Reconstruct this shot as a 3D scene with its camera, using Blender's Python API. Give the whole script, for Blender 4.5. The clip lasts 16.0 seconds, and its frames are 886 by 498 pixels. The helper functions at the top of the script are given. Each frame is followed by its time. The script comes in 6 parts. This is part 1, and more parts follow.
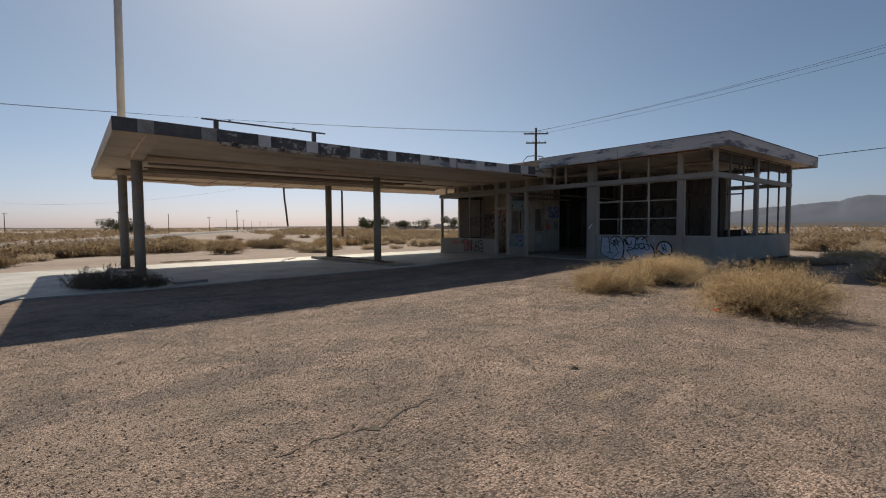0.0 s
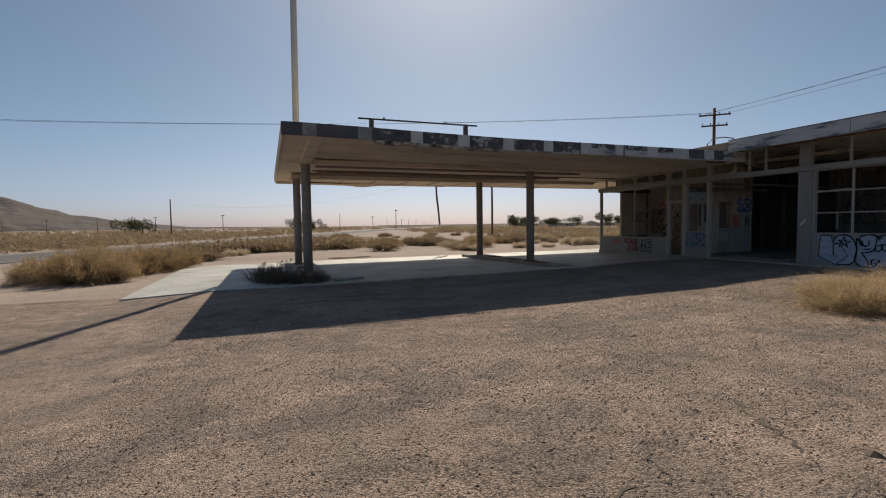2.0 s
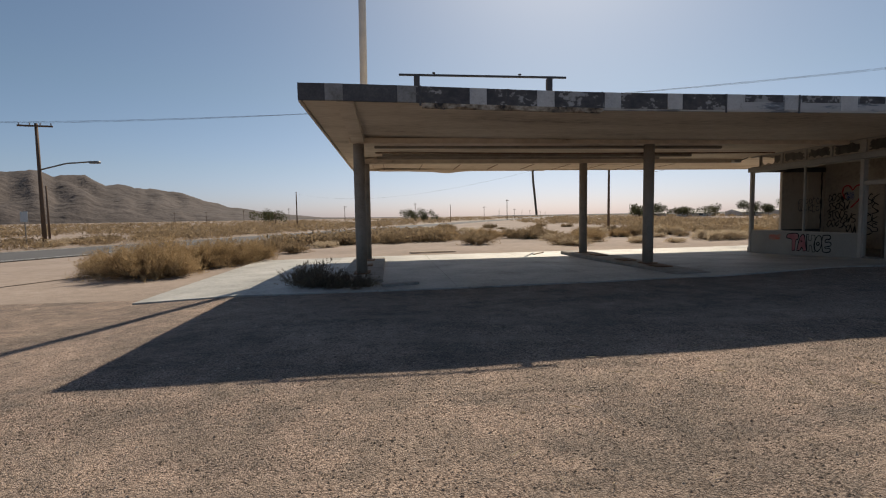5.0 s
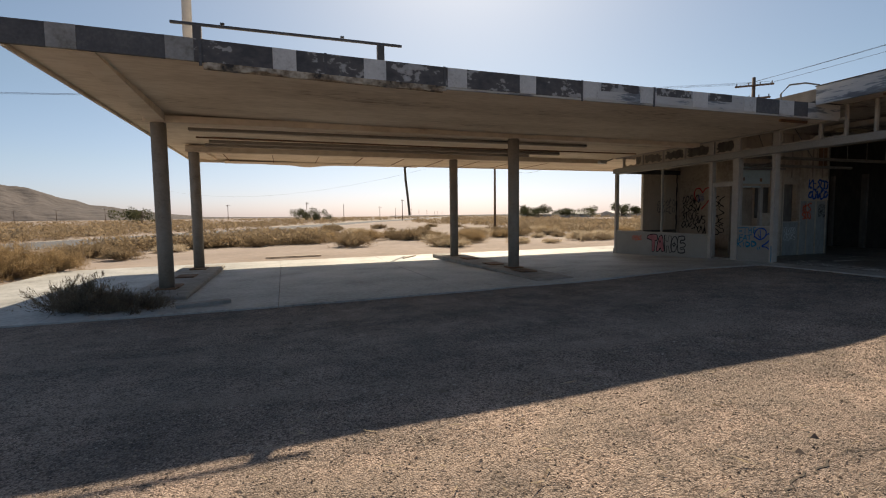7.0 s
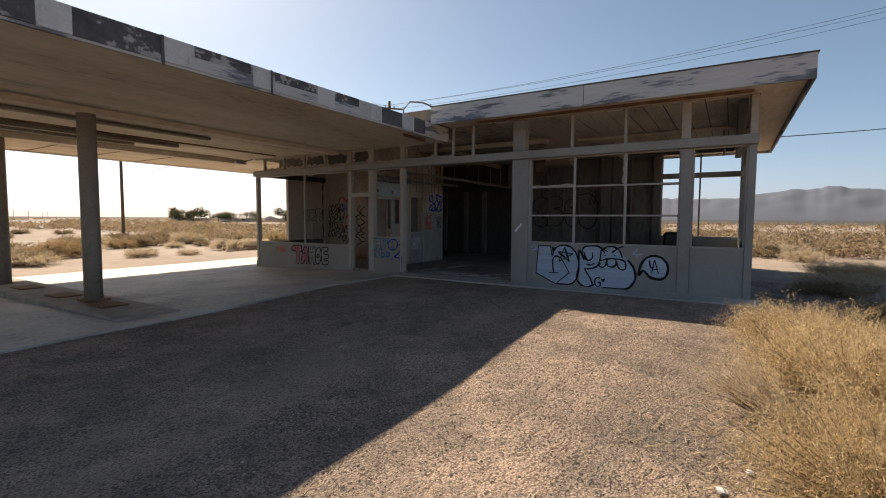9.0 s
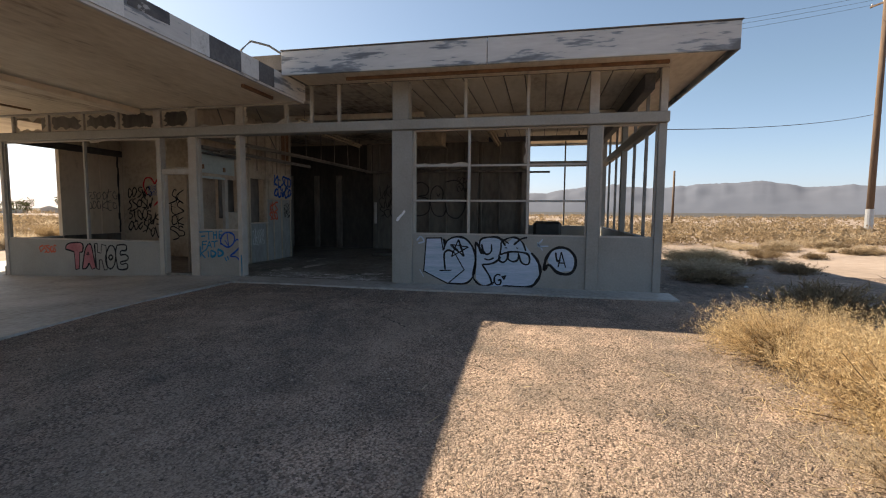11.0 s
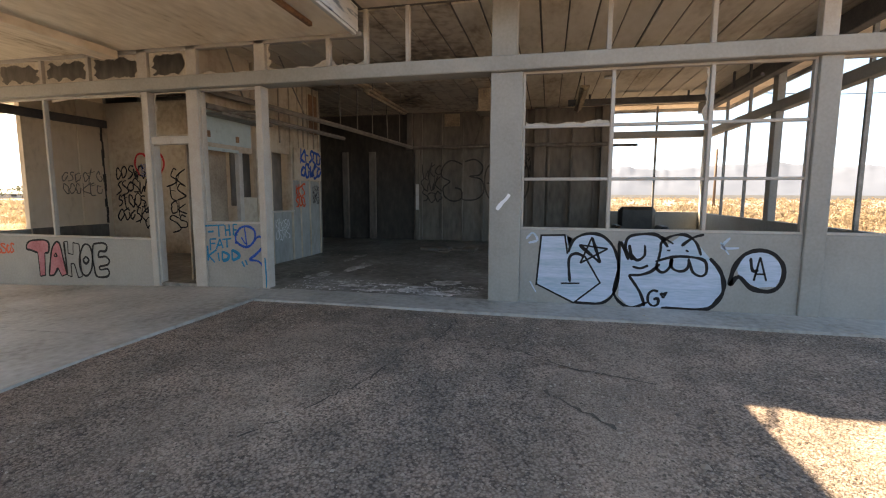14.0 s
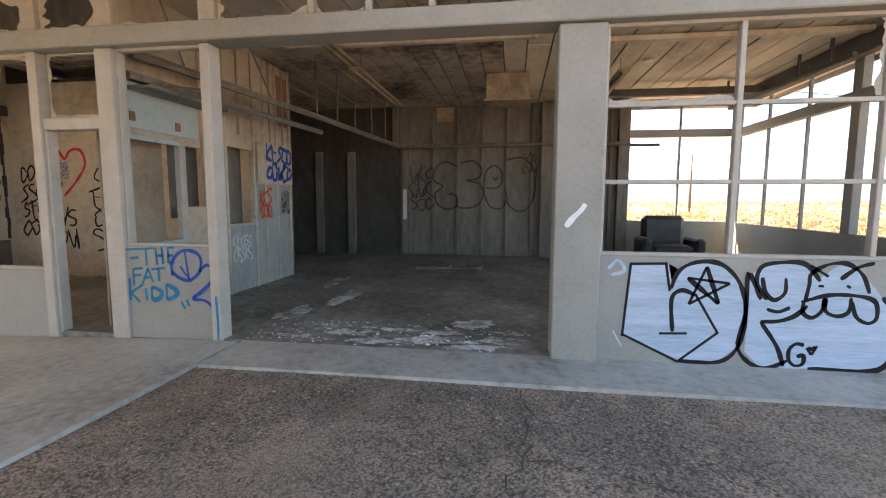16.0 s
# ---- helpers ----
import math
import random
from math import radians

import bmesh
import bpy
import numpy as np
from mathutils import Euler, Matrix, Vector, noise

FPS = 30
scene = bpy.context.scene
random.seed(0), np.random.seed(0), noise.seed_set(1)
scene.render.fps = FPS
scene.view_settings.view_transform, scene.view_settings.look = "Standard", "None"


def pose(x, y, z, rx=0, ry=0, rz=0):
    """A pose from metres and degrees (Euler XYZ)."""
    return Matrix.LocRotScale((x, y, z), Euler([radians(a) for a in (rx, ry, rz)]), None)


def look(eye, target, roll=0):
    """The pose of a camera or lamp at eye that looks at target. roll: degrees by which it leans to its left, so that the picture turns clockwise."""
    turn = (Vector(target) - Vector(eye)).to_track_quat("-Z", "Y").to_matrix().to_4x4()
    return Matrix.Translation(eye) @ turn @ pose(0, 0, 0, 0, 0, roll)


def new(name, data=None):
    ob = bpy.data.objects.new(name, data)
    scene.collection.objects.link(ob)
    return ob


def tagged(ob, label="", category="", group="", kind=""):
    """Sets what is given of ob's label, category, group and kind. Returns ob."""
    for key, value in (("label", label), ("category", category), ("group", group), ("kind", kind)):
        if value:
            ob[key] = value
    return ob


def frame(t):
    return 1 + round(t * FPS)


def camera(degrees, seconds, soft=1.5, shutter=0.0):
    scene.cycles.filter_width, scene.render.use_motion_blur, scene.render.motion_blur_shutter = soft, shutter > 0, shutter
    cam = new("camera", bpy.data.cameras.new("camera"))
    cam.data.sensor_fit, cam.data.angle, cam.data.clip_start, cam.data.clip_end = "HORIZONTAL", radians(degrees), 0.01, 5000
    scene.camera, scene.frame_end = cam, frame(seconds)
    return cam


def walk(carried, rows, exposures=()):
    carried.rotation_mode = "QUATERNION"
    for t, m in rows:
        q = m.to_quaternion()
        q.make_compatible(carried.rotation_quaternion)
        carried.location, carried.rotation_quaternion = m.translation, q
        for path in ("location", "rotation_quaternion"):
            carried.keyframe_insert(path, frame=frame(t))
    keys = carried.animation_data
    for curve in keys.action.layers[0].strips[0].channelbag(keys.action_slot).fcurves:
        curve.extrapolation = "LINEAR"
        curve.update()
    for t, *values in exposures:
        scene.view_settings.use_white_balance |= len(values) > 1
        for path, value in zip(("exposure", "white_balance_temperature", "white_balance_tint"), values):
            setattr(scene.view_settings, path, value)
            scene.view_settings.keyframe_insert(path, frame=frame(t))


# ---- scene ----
cam = camera(87.2, 16.0, soft=1.1)
PATH = [
    (0, (-0.065, -0.294, 1.407), (1.185, 1.264, 1.306), -0.4),
    (0.5, (0.046, -0.151, 1.412), (1.195, 1.483, 1.316), -0.5),
    (1, (0.168, 0.041, 1.433), (1.189, 1.759, 1.342), -0.6),
    (1.5, (0.253, 0.386, 1.424), (1.133, 2.179, 1.331), -0.7),
    (2, (0.396, 0.793, 1.411), (1.098, 2.663, 1.306), -0.8),
    (2.5, (0.626, 1.233, 1.416), (1.224, 3.139, 1.334), -0.9),
    (3, (0.878, 1.742, 1.403), (1.337, 3.687, 1.316), -1.1),
    (5.5, (2.778, 4.025, 1.43), (3.002, 6.007, 1.284), -0.9),
    (6, (3.156, 4.431, 1.432), (3.449, 6.404, 1.282), -0.9),
    (6.5, (3.57, 4.85, 1.424), (4.016, 6.794, 1.277), -0.7),
    (7, (4.033, 5.19, 1.402), (4.678, 7.077, 1.257), -0.7),
    (7.5, (4.557, 5.5, 1.44), (5.535, 7.239, 1.303), -0.5),
    (8, (5.008, 5.79, 1.496), (6.264, 7.341, 1.364), -0.3),
    (8.5, (5.504, 6.097, 1.539), (7.016, 7.399, 1.399), -0.0),
    (9, (6.008, 6.368, 1.523), (7.707, 7.416, 1.393), 0.3),
    (9.5, (6.497, 6.658, 1.492), (8.306, 7.499, 1.35), 0.5),
    (12, (8.668, 8.913, 1.375), (10.637, 9.228, 1.209), 0.4),
    (12.5, (9.084, 9.223, 1.371), (11.049, 9.546, 1.192), 0.4),
    (13, (9.524, 9.507, 1.399), (11.48, 9.879, 1.212), 0.2),
    (13.5, (9.973, 9.786, 1.414), (11.925, 10.164, 1.199), 0.3),
    (14, (10.375, 10.086, 1.411), (12.312, 10.525, 1.179), 0.2),
    (14.5, (10.837, 10.397, 1.39), (12.775, 10.831, 1.156), 0.3),
    (15, (11.265, 10.671, 1.411), (13.214, 11.06, 1.184), 0.3),
    (15.5, (11.724, 10.956, 1.424), (13.679, 11.319, 1.209), 0.3),
    (16, (12.197, 11.193, 1.448), (14.164, 11.49, 1.239), 0.2),
]
walk(cam, [(t, look(eye, target, roll)) for t, eye, target, roll in PATH],
     [(0, 0.1, 7300, 10), (3.0, 0.05, 7300, 10), (5.5, 0.28, 7500, 10), (7.0, 0.6, 7900, 10), (9.0, 0.96, 8200, 11), (9.6, 1.03, 8200, 11), (12.0, 1.78, 8600, 11), (14.0, 2.78, 9300, 11), (16.0, 3.54, 9500, 12)])

# world, sun
SUN_UP, SUN_AZ = radians(42.6), radians(22.4)      # azimuth from +y towards +x
world = bpy.data.worlds.new("desert_sky")
scene.world = world
world.use_nodes = True
wn, wl = world.node_tree.nodes, world.node_tree.links
sky = wn.new("ShaderNodeTexSky")
sky.sky_type, sky.sun_disc = "NISHITA", False
sky.sun_elevation, sky.sun_rotation = SUN_UP, SUN_AZ
sky.altitude, sky.air_density, sky.dust_density, sky.ozone_density = 1200, 1.0, 2.4, 4.8
wn["Background"].inputs["Strength"].default_value = 0.075
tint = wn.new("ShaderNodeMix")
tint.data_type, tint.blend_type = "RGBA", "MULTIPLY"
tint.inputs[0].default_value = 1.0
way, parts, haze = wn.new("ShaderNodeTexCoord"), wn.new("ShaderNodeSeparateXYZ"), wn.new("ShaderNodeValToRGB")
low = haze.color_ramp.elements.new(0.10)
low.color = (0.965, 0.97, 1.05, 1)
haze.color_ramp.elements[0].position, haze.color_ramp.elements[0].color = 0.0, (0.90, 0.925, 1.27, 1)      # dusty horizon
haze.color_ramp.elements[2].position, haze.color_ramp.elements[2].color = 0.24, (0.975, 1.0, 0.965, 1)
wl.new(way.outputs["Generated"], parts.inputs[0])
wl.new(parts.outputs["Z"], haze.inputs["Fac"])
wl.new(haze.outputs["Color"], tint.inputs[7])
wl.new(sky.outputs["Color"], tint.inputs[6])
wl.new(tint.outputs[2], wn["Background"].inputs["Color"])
sun = new("sun", bpy.data.lights.new("sun", "SUN"))
sun.data.energy, sun.data.angle, sun.data.color = 4.2, radians(0.55), (1.0, 0.93, 0.83)
sv = Vector((math.sin(SUN_AZ) * math.cos(SUN_UP), math.cos(SUN_AZ) * math.cos(SUN_UP), math.sin(SUN_UP)))
sun.matrix_world = look(sv * 50, (0, 0, 0))


# ---- materials ----
def material(name, stops, scale=2.0, fine=40.0, rough=0.85, bump=0.25, bump_scale=60.0, metal=0.0, mix=0.35, stretch=(1, 1, 1), spread=0.0, depth=0.01):
    """A surface with large stains (scale) and fine grain over a colour ramp; spread varies it from piece to piece."""
    m = bpy.data.materials.new(name)
    m.use_nodes = True
    n, l = m.node_tree.nodes, m.node_tree.links
    b = n["Principled BSDF"]
    mp = n.new("ShaderNodeMapping")
    mp.inputs["Scale"].default_value = stretch
    geo = n.new("ShaderNodeNewGeometry")
    l.new(geo.outputs["Position"], mp.inputs["Vector"])
    big, small = n.new("ShaderNodeTexNoise"), n.new("ShaderNodeTexNoise")
    big.inputs["Scale"].default_value, big.inputs["Detail"].default_value, big.inputs["Roughness"].default_value = scale, 6, 0.62
    small.inputs["Scale"].default_value, small.inputs["Detail"].default_value = fine, 4
    for t in (big, small):
        l.new(mp.outputs["Vector"], t.inputs["Vector"])
    mx = n.new("ShaderNodeMix")
    mx.data_type = "FLOAT"
    mx.inputs[0].default_value = mix
    l.new(big.outputs["Fac"], mx.inputs[2])
    l.new(small.outputs["Fac"], mx.inputs[3])
    fac = mx.outputs[0]
    if spread:
        oi, ad = n.new("ShaderNodeObjectInfo"), n.new("ShaderNodeMath")
        ad.operation = "MULTIPLY_ADD"
        ad.inputs[1].default_value = spread
        l.new(oi.outputs["Random"], ad.inputs[0])
        l.new(fac, ad.inputs[2])
        sb = n.new("ShaderNodeMath")
        sb.operation = "SUBTRACT"
        sb.inputs[1].default_value = spread / 2
        l.new(ad.outputs[0], sb.inputs[0])
        fac = sb.outputs[0]
    cr = n.new("ShaderNodeValToRGB")
    el = cr.color_ramp.elements
    while len(el) < len(stops):
        el.new(0.5)
    for e, (p, c) in zip(el, stops):
        e.position, e.color = p, (*c, 1)
    l.new(fac, cr.inputs["Fac"])
    l.new(cr.outputs["Color"], b.inputs["Base Color"])
    b.inputs["Roughness"].default_value, b.inputs["Metallic"].default_value = rough, metal
    if bump:
        bt, bp = n.new("ShaderNodeTexNoise"), n.new("ShaderNodeBump")
        bt.inputs["Scale"].default_value, bt.inputs["Detail"].default_value = bump_scale, 5
        l.new(mp.outputs["Vector"], bt.inputs["Vector"])
        l.new(bt.outputs["Fac"], bp.inputs["Height"])
        bp.inputs["Strength"].default_value, bp.inputs["Distance"].default_value = bump, depth
        l.new(bp.outputs["Normal"], b.inputs["Normal"])
    return m


def plain(name, colour, rough=0.7, metal=0.0, var=0.25, scale=12.0, spread=0.0, stretch=(1, 1, 1)):
    a = tuple(c * (1 - var) for c in colour)
    z = tuple(min(1, c * (1 + var)) for c in colour)
    return material(name, [(0.3, a), (0.5, colour), (0.7, z)], scale, scale * 9, rough, 0.12, scale * 10, metal, spread=spread, stretch=stretch)


def gravel_material():
    """Worn asphalt: pale pebbles standing in dark binder, with sandy drifts and thin yellow weeds."""
    m = material("worn_gravel_asphalt", [(0.36, (0.27, 0.222, 0.192)), (0.47, (0.36, 0.29, 0.248)), (0.55, (0.45, 0.355, 0.30)), (0.66, (0.58, 0.455, 0.38))], 0.55, 4.0, 0.95, 0, 1, mix=0.4)
    n, l = m.node_tree.nodes, m.node_tree.links
    b = n["Principled BSDF"]
    ramp = b.inputs["Base Color"].links[0].from_socket
    geo = n.new("ShaderNodeNewGeometry")
    cell, cell2 = n.new("ShaderNodeTexVoronoi"), n.new("ShaderNodeTexVoronoi")
    cell.inputs["Scale"].default_value, cell2.inputs["Scale"].default_value = 58.0, 125.0
    grime = n.new("ShaderNodeTexNoise")
    grime.inputs["Scale"].default_value, grime.inputs["Detail"].default_value = 1.7, 6
    for t in (cell, cell2, grime):
        l.new(geo.outputs["Position"], t.inputs["Vector"])
    tone = n.new("ShaderNodeValToRGB")              # each pebble's own tone
    for e, (p, v) in zip((tone.color_ramp.elements[0], tone.color_ramp.elements[1], tone.color_ramp.elements.new(0.2), tone.color_ramp.elements.new(0.3)), ((0.0, 0.44), (1.0, 1.62), (0.2, 0.62), (0.3, 1.14))):
        e.position, e.color = p, (v, v, v, 1)
    sep = n.new("ShaderNodeSeparateColor")
    l.new(cell.outputs["Color"], sep.inputs[0])
    l.new(sep.outputs[0], tone.inputs["Fac"])
    gap = n.new("ShaderNodeValToRGB")               # dark binder between pebbles
    gap.color_ramp.elements[0].position, gap.color_ramp.elements[0].color = 0.25, (1, 1, 1, 1)
    gap.color_ramp.elements[1].position, gap.color_ramp.elements[1].color = 0.80, (0.46, 0.42, 0.40, 1)
    l.new(cell.outputs["Distance"], gap.inputs["Fac"])
    pt = n.new("ShaderNodeValToRGB")
    pt.color_ramp.elements[0].position, pt.color_ramp.elements[0].color = 0.42, (0.82, 0.83, 0.82, 1)
    pt.color_ramp.elements[1].position, pt.color_ramp.elements[1].color = 0.56, (1.04, 1.02, 1.0, 1)
    l.new(grime.outputs["Fac"], pt.inputs["Fac"])
    out = ramp
    for src in (tone, gap, pt):
        mu = n.new("ShaderNodeMix")
        mu.data_type, mu.blend_type = "RGBA", "MULTIPLY"
        mu.inputs[0].default_value = 1.0
        l.new(out, mu.inputs[6])
        l.new(src.outputs["Color"], mu.inputs[7])
        out = mu.outputs[2]
    drift_map = n.new("ShaderNodeMapping")          # sand drifted along old wheel tracks
    drift_map.inputs["Rotation"].default_value = (0, 0, radians(-32))
    drift_map.inputs["Scale"].default_value = (0.45, 1.5, 1)
    l.new(geo.outputs["Position"], drift_map.inputs["Vector"])
    drift, speck = n.new("ShaderNodeTexNoise"), n.new("ShaderNodeTexNoise")
    drift.inputs["Scale"].default_value, drift.inputs["Detail"].default_value, drift.inputs["Roughness"].default_value, drift.inputs["Distortion"].default_value = 0.62, 9, 0.66, 0.9
    speck.inputs["Scale"].default_value, speck.inputs["Detail"].default_value = 90, 3
    l.new(drift_map.outputs["Vector"], drift.inputs["Vector"])
    l.new(geo.outputs["Position"], speck.inputs["Vector"])
    cover, grey = n.new("ShaderNodeValToRGB"), n.new("ShaderNodeValToRGB")
    cover.color_ramp.elements[0].position, cover.color_ramp.elements[0].color = 0.50, (0, 0, 0, 1)
    cover.color_ramp.elements[1].position, cover.color_ramp.elements[1].color = 0.66, (0.5, 0.5, 0.5, 1)
    grey.color_ramp.elements[0].position, grey.color_ramp.elements[0].color = 0.34, (0.80, 0.81, 0.82, 1)
    grey.color_ramp.elements[1].position, grey.color_ramp.elements[1].color = 0.46, (1.03, 1.0, 0.97, 1)
    sand = n.new("ShaderNodeValToRGB")
    sand.color_ramp.elements[0].position, sand.color_ramp.elements[0].color = 0.40, (0.22, 0.162, 0.125, 1)
    sand.color_ramp.elements[1].position, sand.color_ramp.elements[1].color = 0.58, (0.50, 0.385, 0.305, 1)
    l.new(drift.outputs["Fac"], cover.inputs["Fac"])
    l.new(drift.outputs["Fac"], grey.inputs["Fac"])
    l.new(speck.outputs["Fac"], sand.inputs["Fac"])
    bare, over = n.new("ShaderNodeMix"), n.new("ShaderNodeMix")
    bare.data_type, bare.blend_type, over.data_type = "RGBA", "MULTIPLY", "RGBA"
    bare.inputs[0].default_value = 1.0
    l.new(out, bare.inputs[6])
    l.new(grey.outputs["Color"], bare.inputs[7])
    l.new(cover.outputs["Color"], over.inputs[0])
    l.new(bare.outputs[2], over.inputs[6])
    l.new(sand.outputs["Color"], over.inputs[7])
    l.new(over.outputs[2], b.inputs["Base Color"])
    rut = n.new("ShaderNodeBump")
    rut.inputs["Strength"].default_value, rut.inputs["Distance"].default_value = 0.7, 0.12
    l.new(drift.outputs["Fac"], rut.inputs["Height"])
    bp = n.new("ShaderNodeBump")
    bp.inputs["Strength"].default_value, bp.inputs["Distance"].default_value = 0.9, 0.012
    bp.invert = True
    l.new(rut.outputs["Normal"], bp.inputs["Normal"])
    ad = n.new("ShaderNodeMath")
    ad.operation = "ADD"
    l.new(cell.outputs["Distance"], ad.inputs[0])
    l.new(cell2.outputs["Distance"], ad.inputs[1])
    l.new(ad.outputs[0], bp.inputs["Height"])
    l.new(bp.outputs["Normal"], b.inputs["Normal"])
    return m


M_GRAVEL = gravel_material()
M_SAND = material("desert_sand", [(0.3, (0.19, 0.147, 0.12)), (0.5, (0.275, 0.217, 0.18)), (0.7, (0.37, 0.302, 0.257))], 0.15, 3.0, 0.95, 0.5, 9.0, depth=0.05)
M_SLAB = material("weathered_concrete", [(0.34, (0.18, 0.176, 0.16)), (0.47, (0.325, 0.32, 0.297)), (0.66, (0.48, 0.47, 0.445))], 0.7, 14, 0.6, 0.15, 40)
M_FLOOR = material("stained_concrete_floor", [(0.34, (0.06, 0.054, 0.045)), (0.47, (0.15, 0.14, 0.12)), (0.59, (0.25, 0.24, 0.218)), (0.72, (0.46, 0.46, 0.445))], 0.8, 9, 0.6, 0.2, 30)
M_KERB = material("old_concrete_kerb", [(0.3, (0.18, 0.165, 0.15)), (0.6, (0.34, 0.32, 0.29)), (0.75, (0.42, 0.40, 0.37))], 3, 40, 0.9, 0.4, 50)
M_GREY = material("grey_painted_stucco", [(0.3, (0.215, 0.21, 0.193)), (0.5, (0.272, 0.267, 0.248)), (0.72, (0.325, 0.32, 0.30))], 1.2, 30, 0.75, 0.15, 90)
M_FRAME = material("chipped_frame_paint", [(0.28, (0.22, 0.18, 0.14)), (0.38, (0.34, 0.31, 0.275)), (0.6, (0.40, 0.375, 0.34)), (0.75, (0.48, 0.455, 0.42))], 5, 45, 0.65, 0.2, 80)
M_SOFFIT = material("stained_soffit", [(0.30, (0.27, 0.20, 0.14)), (0.42, (0.57, 0.475, 0.365)), (0.58, (0.72, 0.625, 0.505)), (0.75, (0.78, 0.70, 0.59))], 0.6, 8, 0.8, 0.15, 40, stretch=(0.5, 1.6, 1))
M_COLUMN = material("column_paint", [(0.28, (0.15, 0.11, 0.08)), (0.45, (0.25, 0.21, 0.17)), (0.7, (0.33, 0.285, 0.24))], 2.2, 25, 0.7, 0.2, 70)
M_DARK = material("dark_weathered_paint", [(0.3, (0.05, 0.05, 0.055)), (0.55, (0.095, 0.095, 0.10)), (0.75, (0.16, 0.155, 0.15))], 2.5, 30, 0.8, 0.2, 60)
M_WHITE = material("peeling_white_paint", [(0.3, (0.28, 0.275, 0.265)), (0.45, (0.50, 0.50, 0.49)), (0.7, (0.64, 0.64, 0.63))], 3.0, 30, 0.75, 0.2, 60)
M_PEEL = material("peeled_fascia_paint", [(0.40, (0.13, 0.14, 0.155)), (0.455, (0.24, 0.265, 0.29)), (0.475, (0.45, 0.45, 0.445)), (0.7, (0.56, 0.56, 0.55))], 1.3, 7, 0.8, 0.3, 30, mix=0.24, stretch=(0.5, 0.5, 3.2))
M_DIRTYSQUARE = material("grimy_grey_white_paint", [(0.3, (0.13, 0.12, 0.10)), (0.46, (0.25, 0.245, 0.235)), (0.7, (0.36, 0.36, 0.355))], 3.2, 22, 0.8, 0.2, 60)
M_TORN = material("torn_stained_board_edge", [(0.38, (0.035, 0.03, 0.026)), (0.45, (0.20, 0.15, 0.10)), (0.55, (0.46, 0.39, 0.30)), (0.7, (0.60, 0.53, 0.43))], 2.4, 12, 0.85, 0.4, 30, mix=0.35)
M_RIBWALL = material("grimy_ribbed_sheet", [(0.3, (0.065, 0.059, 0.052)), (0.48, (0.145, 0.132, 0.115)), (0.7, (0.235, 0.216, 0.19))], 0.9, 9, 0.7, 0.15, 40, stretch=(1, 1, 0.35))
M_PEELDARK = material("dark_flaking_fascia", [(0.40, (0.06, 0.06, 0.065)), (0.55, (0.105, 0.10, 0.10)), (0.565, (0.30, 0.295, 0.285)), (0.7, (0.45, 0.45, 0.46))], 2.4, 9, 0.8, 0.3, 30, mix=0.3, stretch=(1, 1, 1.6))
M_CRACK = plain("dirt_filled_crack", (0.085, 0.068, 0.054), 0.95)
M_RUST = material("rusted_steel", [(0.3, (0.07, 0.04, 0.025)), (0.5, (0.19, 0.10, 0.055)), (0.72, (0.32, 0.19, 0.11))], 3, 30, 0.85, 0.3, 70)
M_STEEL = material("dull_steel", [(0.3, (0.10, 0.09, 0.08)), (0.6, (0.24, 0.23, 0.215)), (0.75, (0.34, 0.325, 0.30))], 4, 40, 0.55, 0.1, 80, metal=0.5)
M_POLE = material("weathered_wood_pole", [(0.3, (0.06, 0.04, 0.028)), (0.6, (0.15, 0.10, 0.07)), (0.75, (0.22, 0.155, 0.11))], 6, 30, 0.9, 0.4, 60, stretch=(1, 1, 0.08))
M_SIGNPOLE = plain("sign_pole_paint", (0.52, 0.51, 0.49), 0.5, 0.0, 0.12, 3)
M_CEIL = material("scorched_ceiling_board", [(0.36, (0.06, 0.048, 0.038)), (0.43, (0.25, 0.205, 0.16)), (0.51, (0.50, 0.44, 0.365)), (0.68, (0.62, 0.57, 0.49))], 0.45, 6, 0.85, 0.2, 50, mix=0.25)
M_CEILPALE = material("stained_pale_ceiling_board", [(0.30, (0.20, 0.14, 0.09)), (0.40, (0.44, 0.38, 0.30)), (0.52, (0.60, 0.545, 0.455)), (0.68, (0.68, 0.63, 0.55))], 0.7, 7, 0.85, 0.2, 50, mix=0.25, stretch=(0.6, 1.5, 1))
# near-black shared by sooty marks and the painted-in shade of the bay
M_SHADEBLACK = material("fire_black_soot", [(0.3, (0.025, 0.023, 0.021)), (0.52, (0.055, 0.05, 0.045)), (0.72, (0.11, 0.10, 0.088))], 0.9, 10, 0.85, 0.15, 40, stretch=(1, 1, 0.4))
# dark colour for sooty parts and for panels that stand in for shade
M_SOOTSHADE = material("soot_dark_panel", [(0.3, (0.06, 0.055, 0.049)), (0.5, (0.14, 0.128, 0.115)), (0.72, (0.24, 0.222, 0.20))], 0.9, 10, 0.8, 0.15, 40, stretch=(1, 1, 0.4))
M_DUCT = material("sooty_sheet_metal", [(0.3, (0.12, 0.09, 0.065)), (0.5, (0.30, 0.24, 0.17)), (0.7, (0.50, 0.42, 0.30))], 3, 30, 0.5, 0.15, 20, metal=0.2)
M_BEIGE = material("faded_beige_wallboard", [(0.3, (0.22, 0.175, 0.13)), (0.5, (0.41, 0.35, 0.28)), (0.72, (0.50, 0.44, 0.365))], 0.9, 9, 0.85, 0.12, 50)
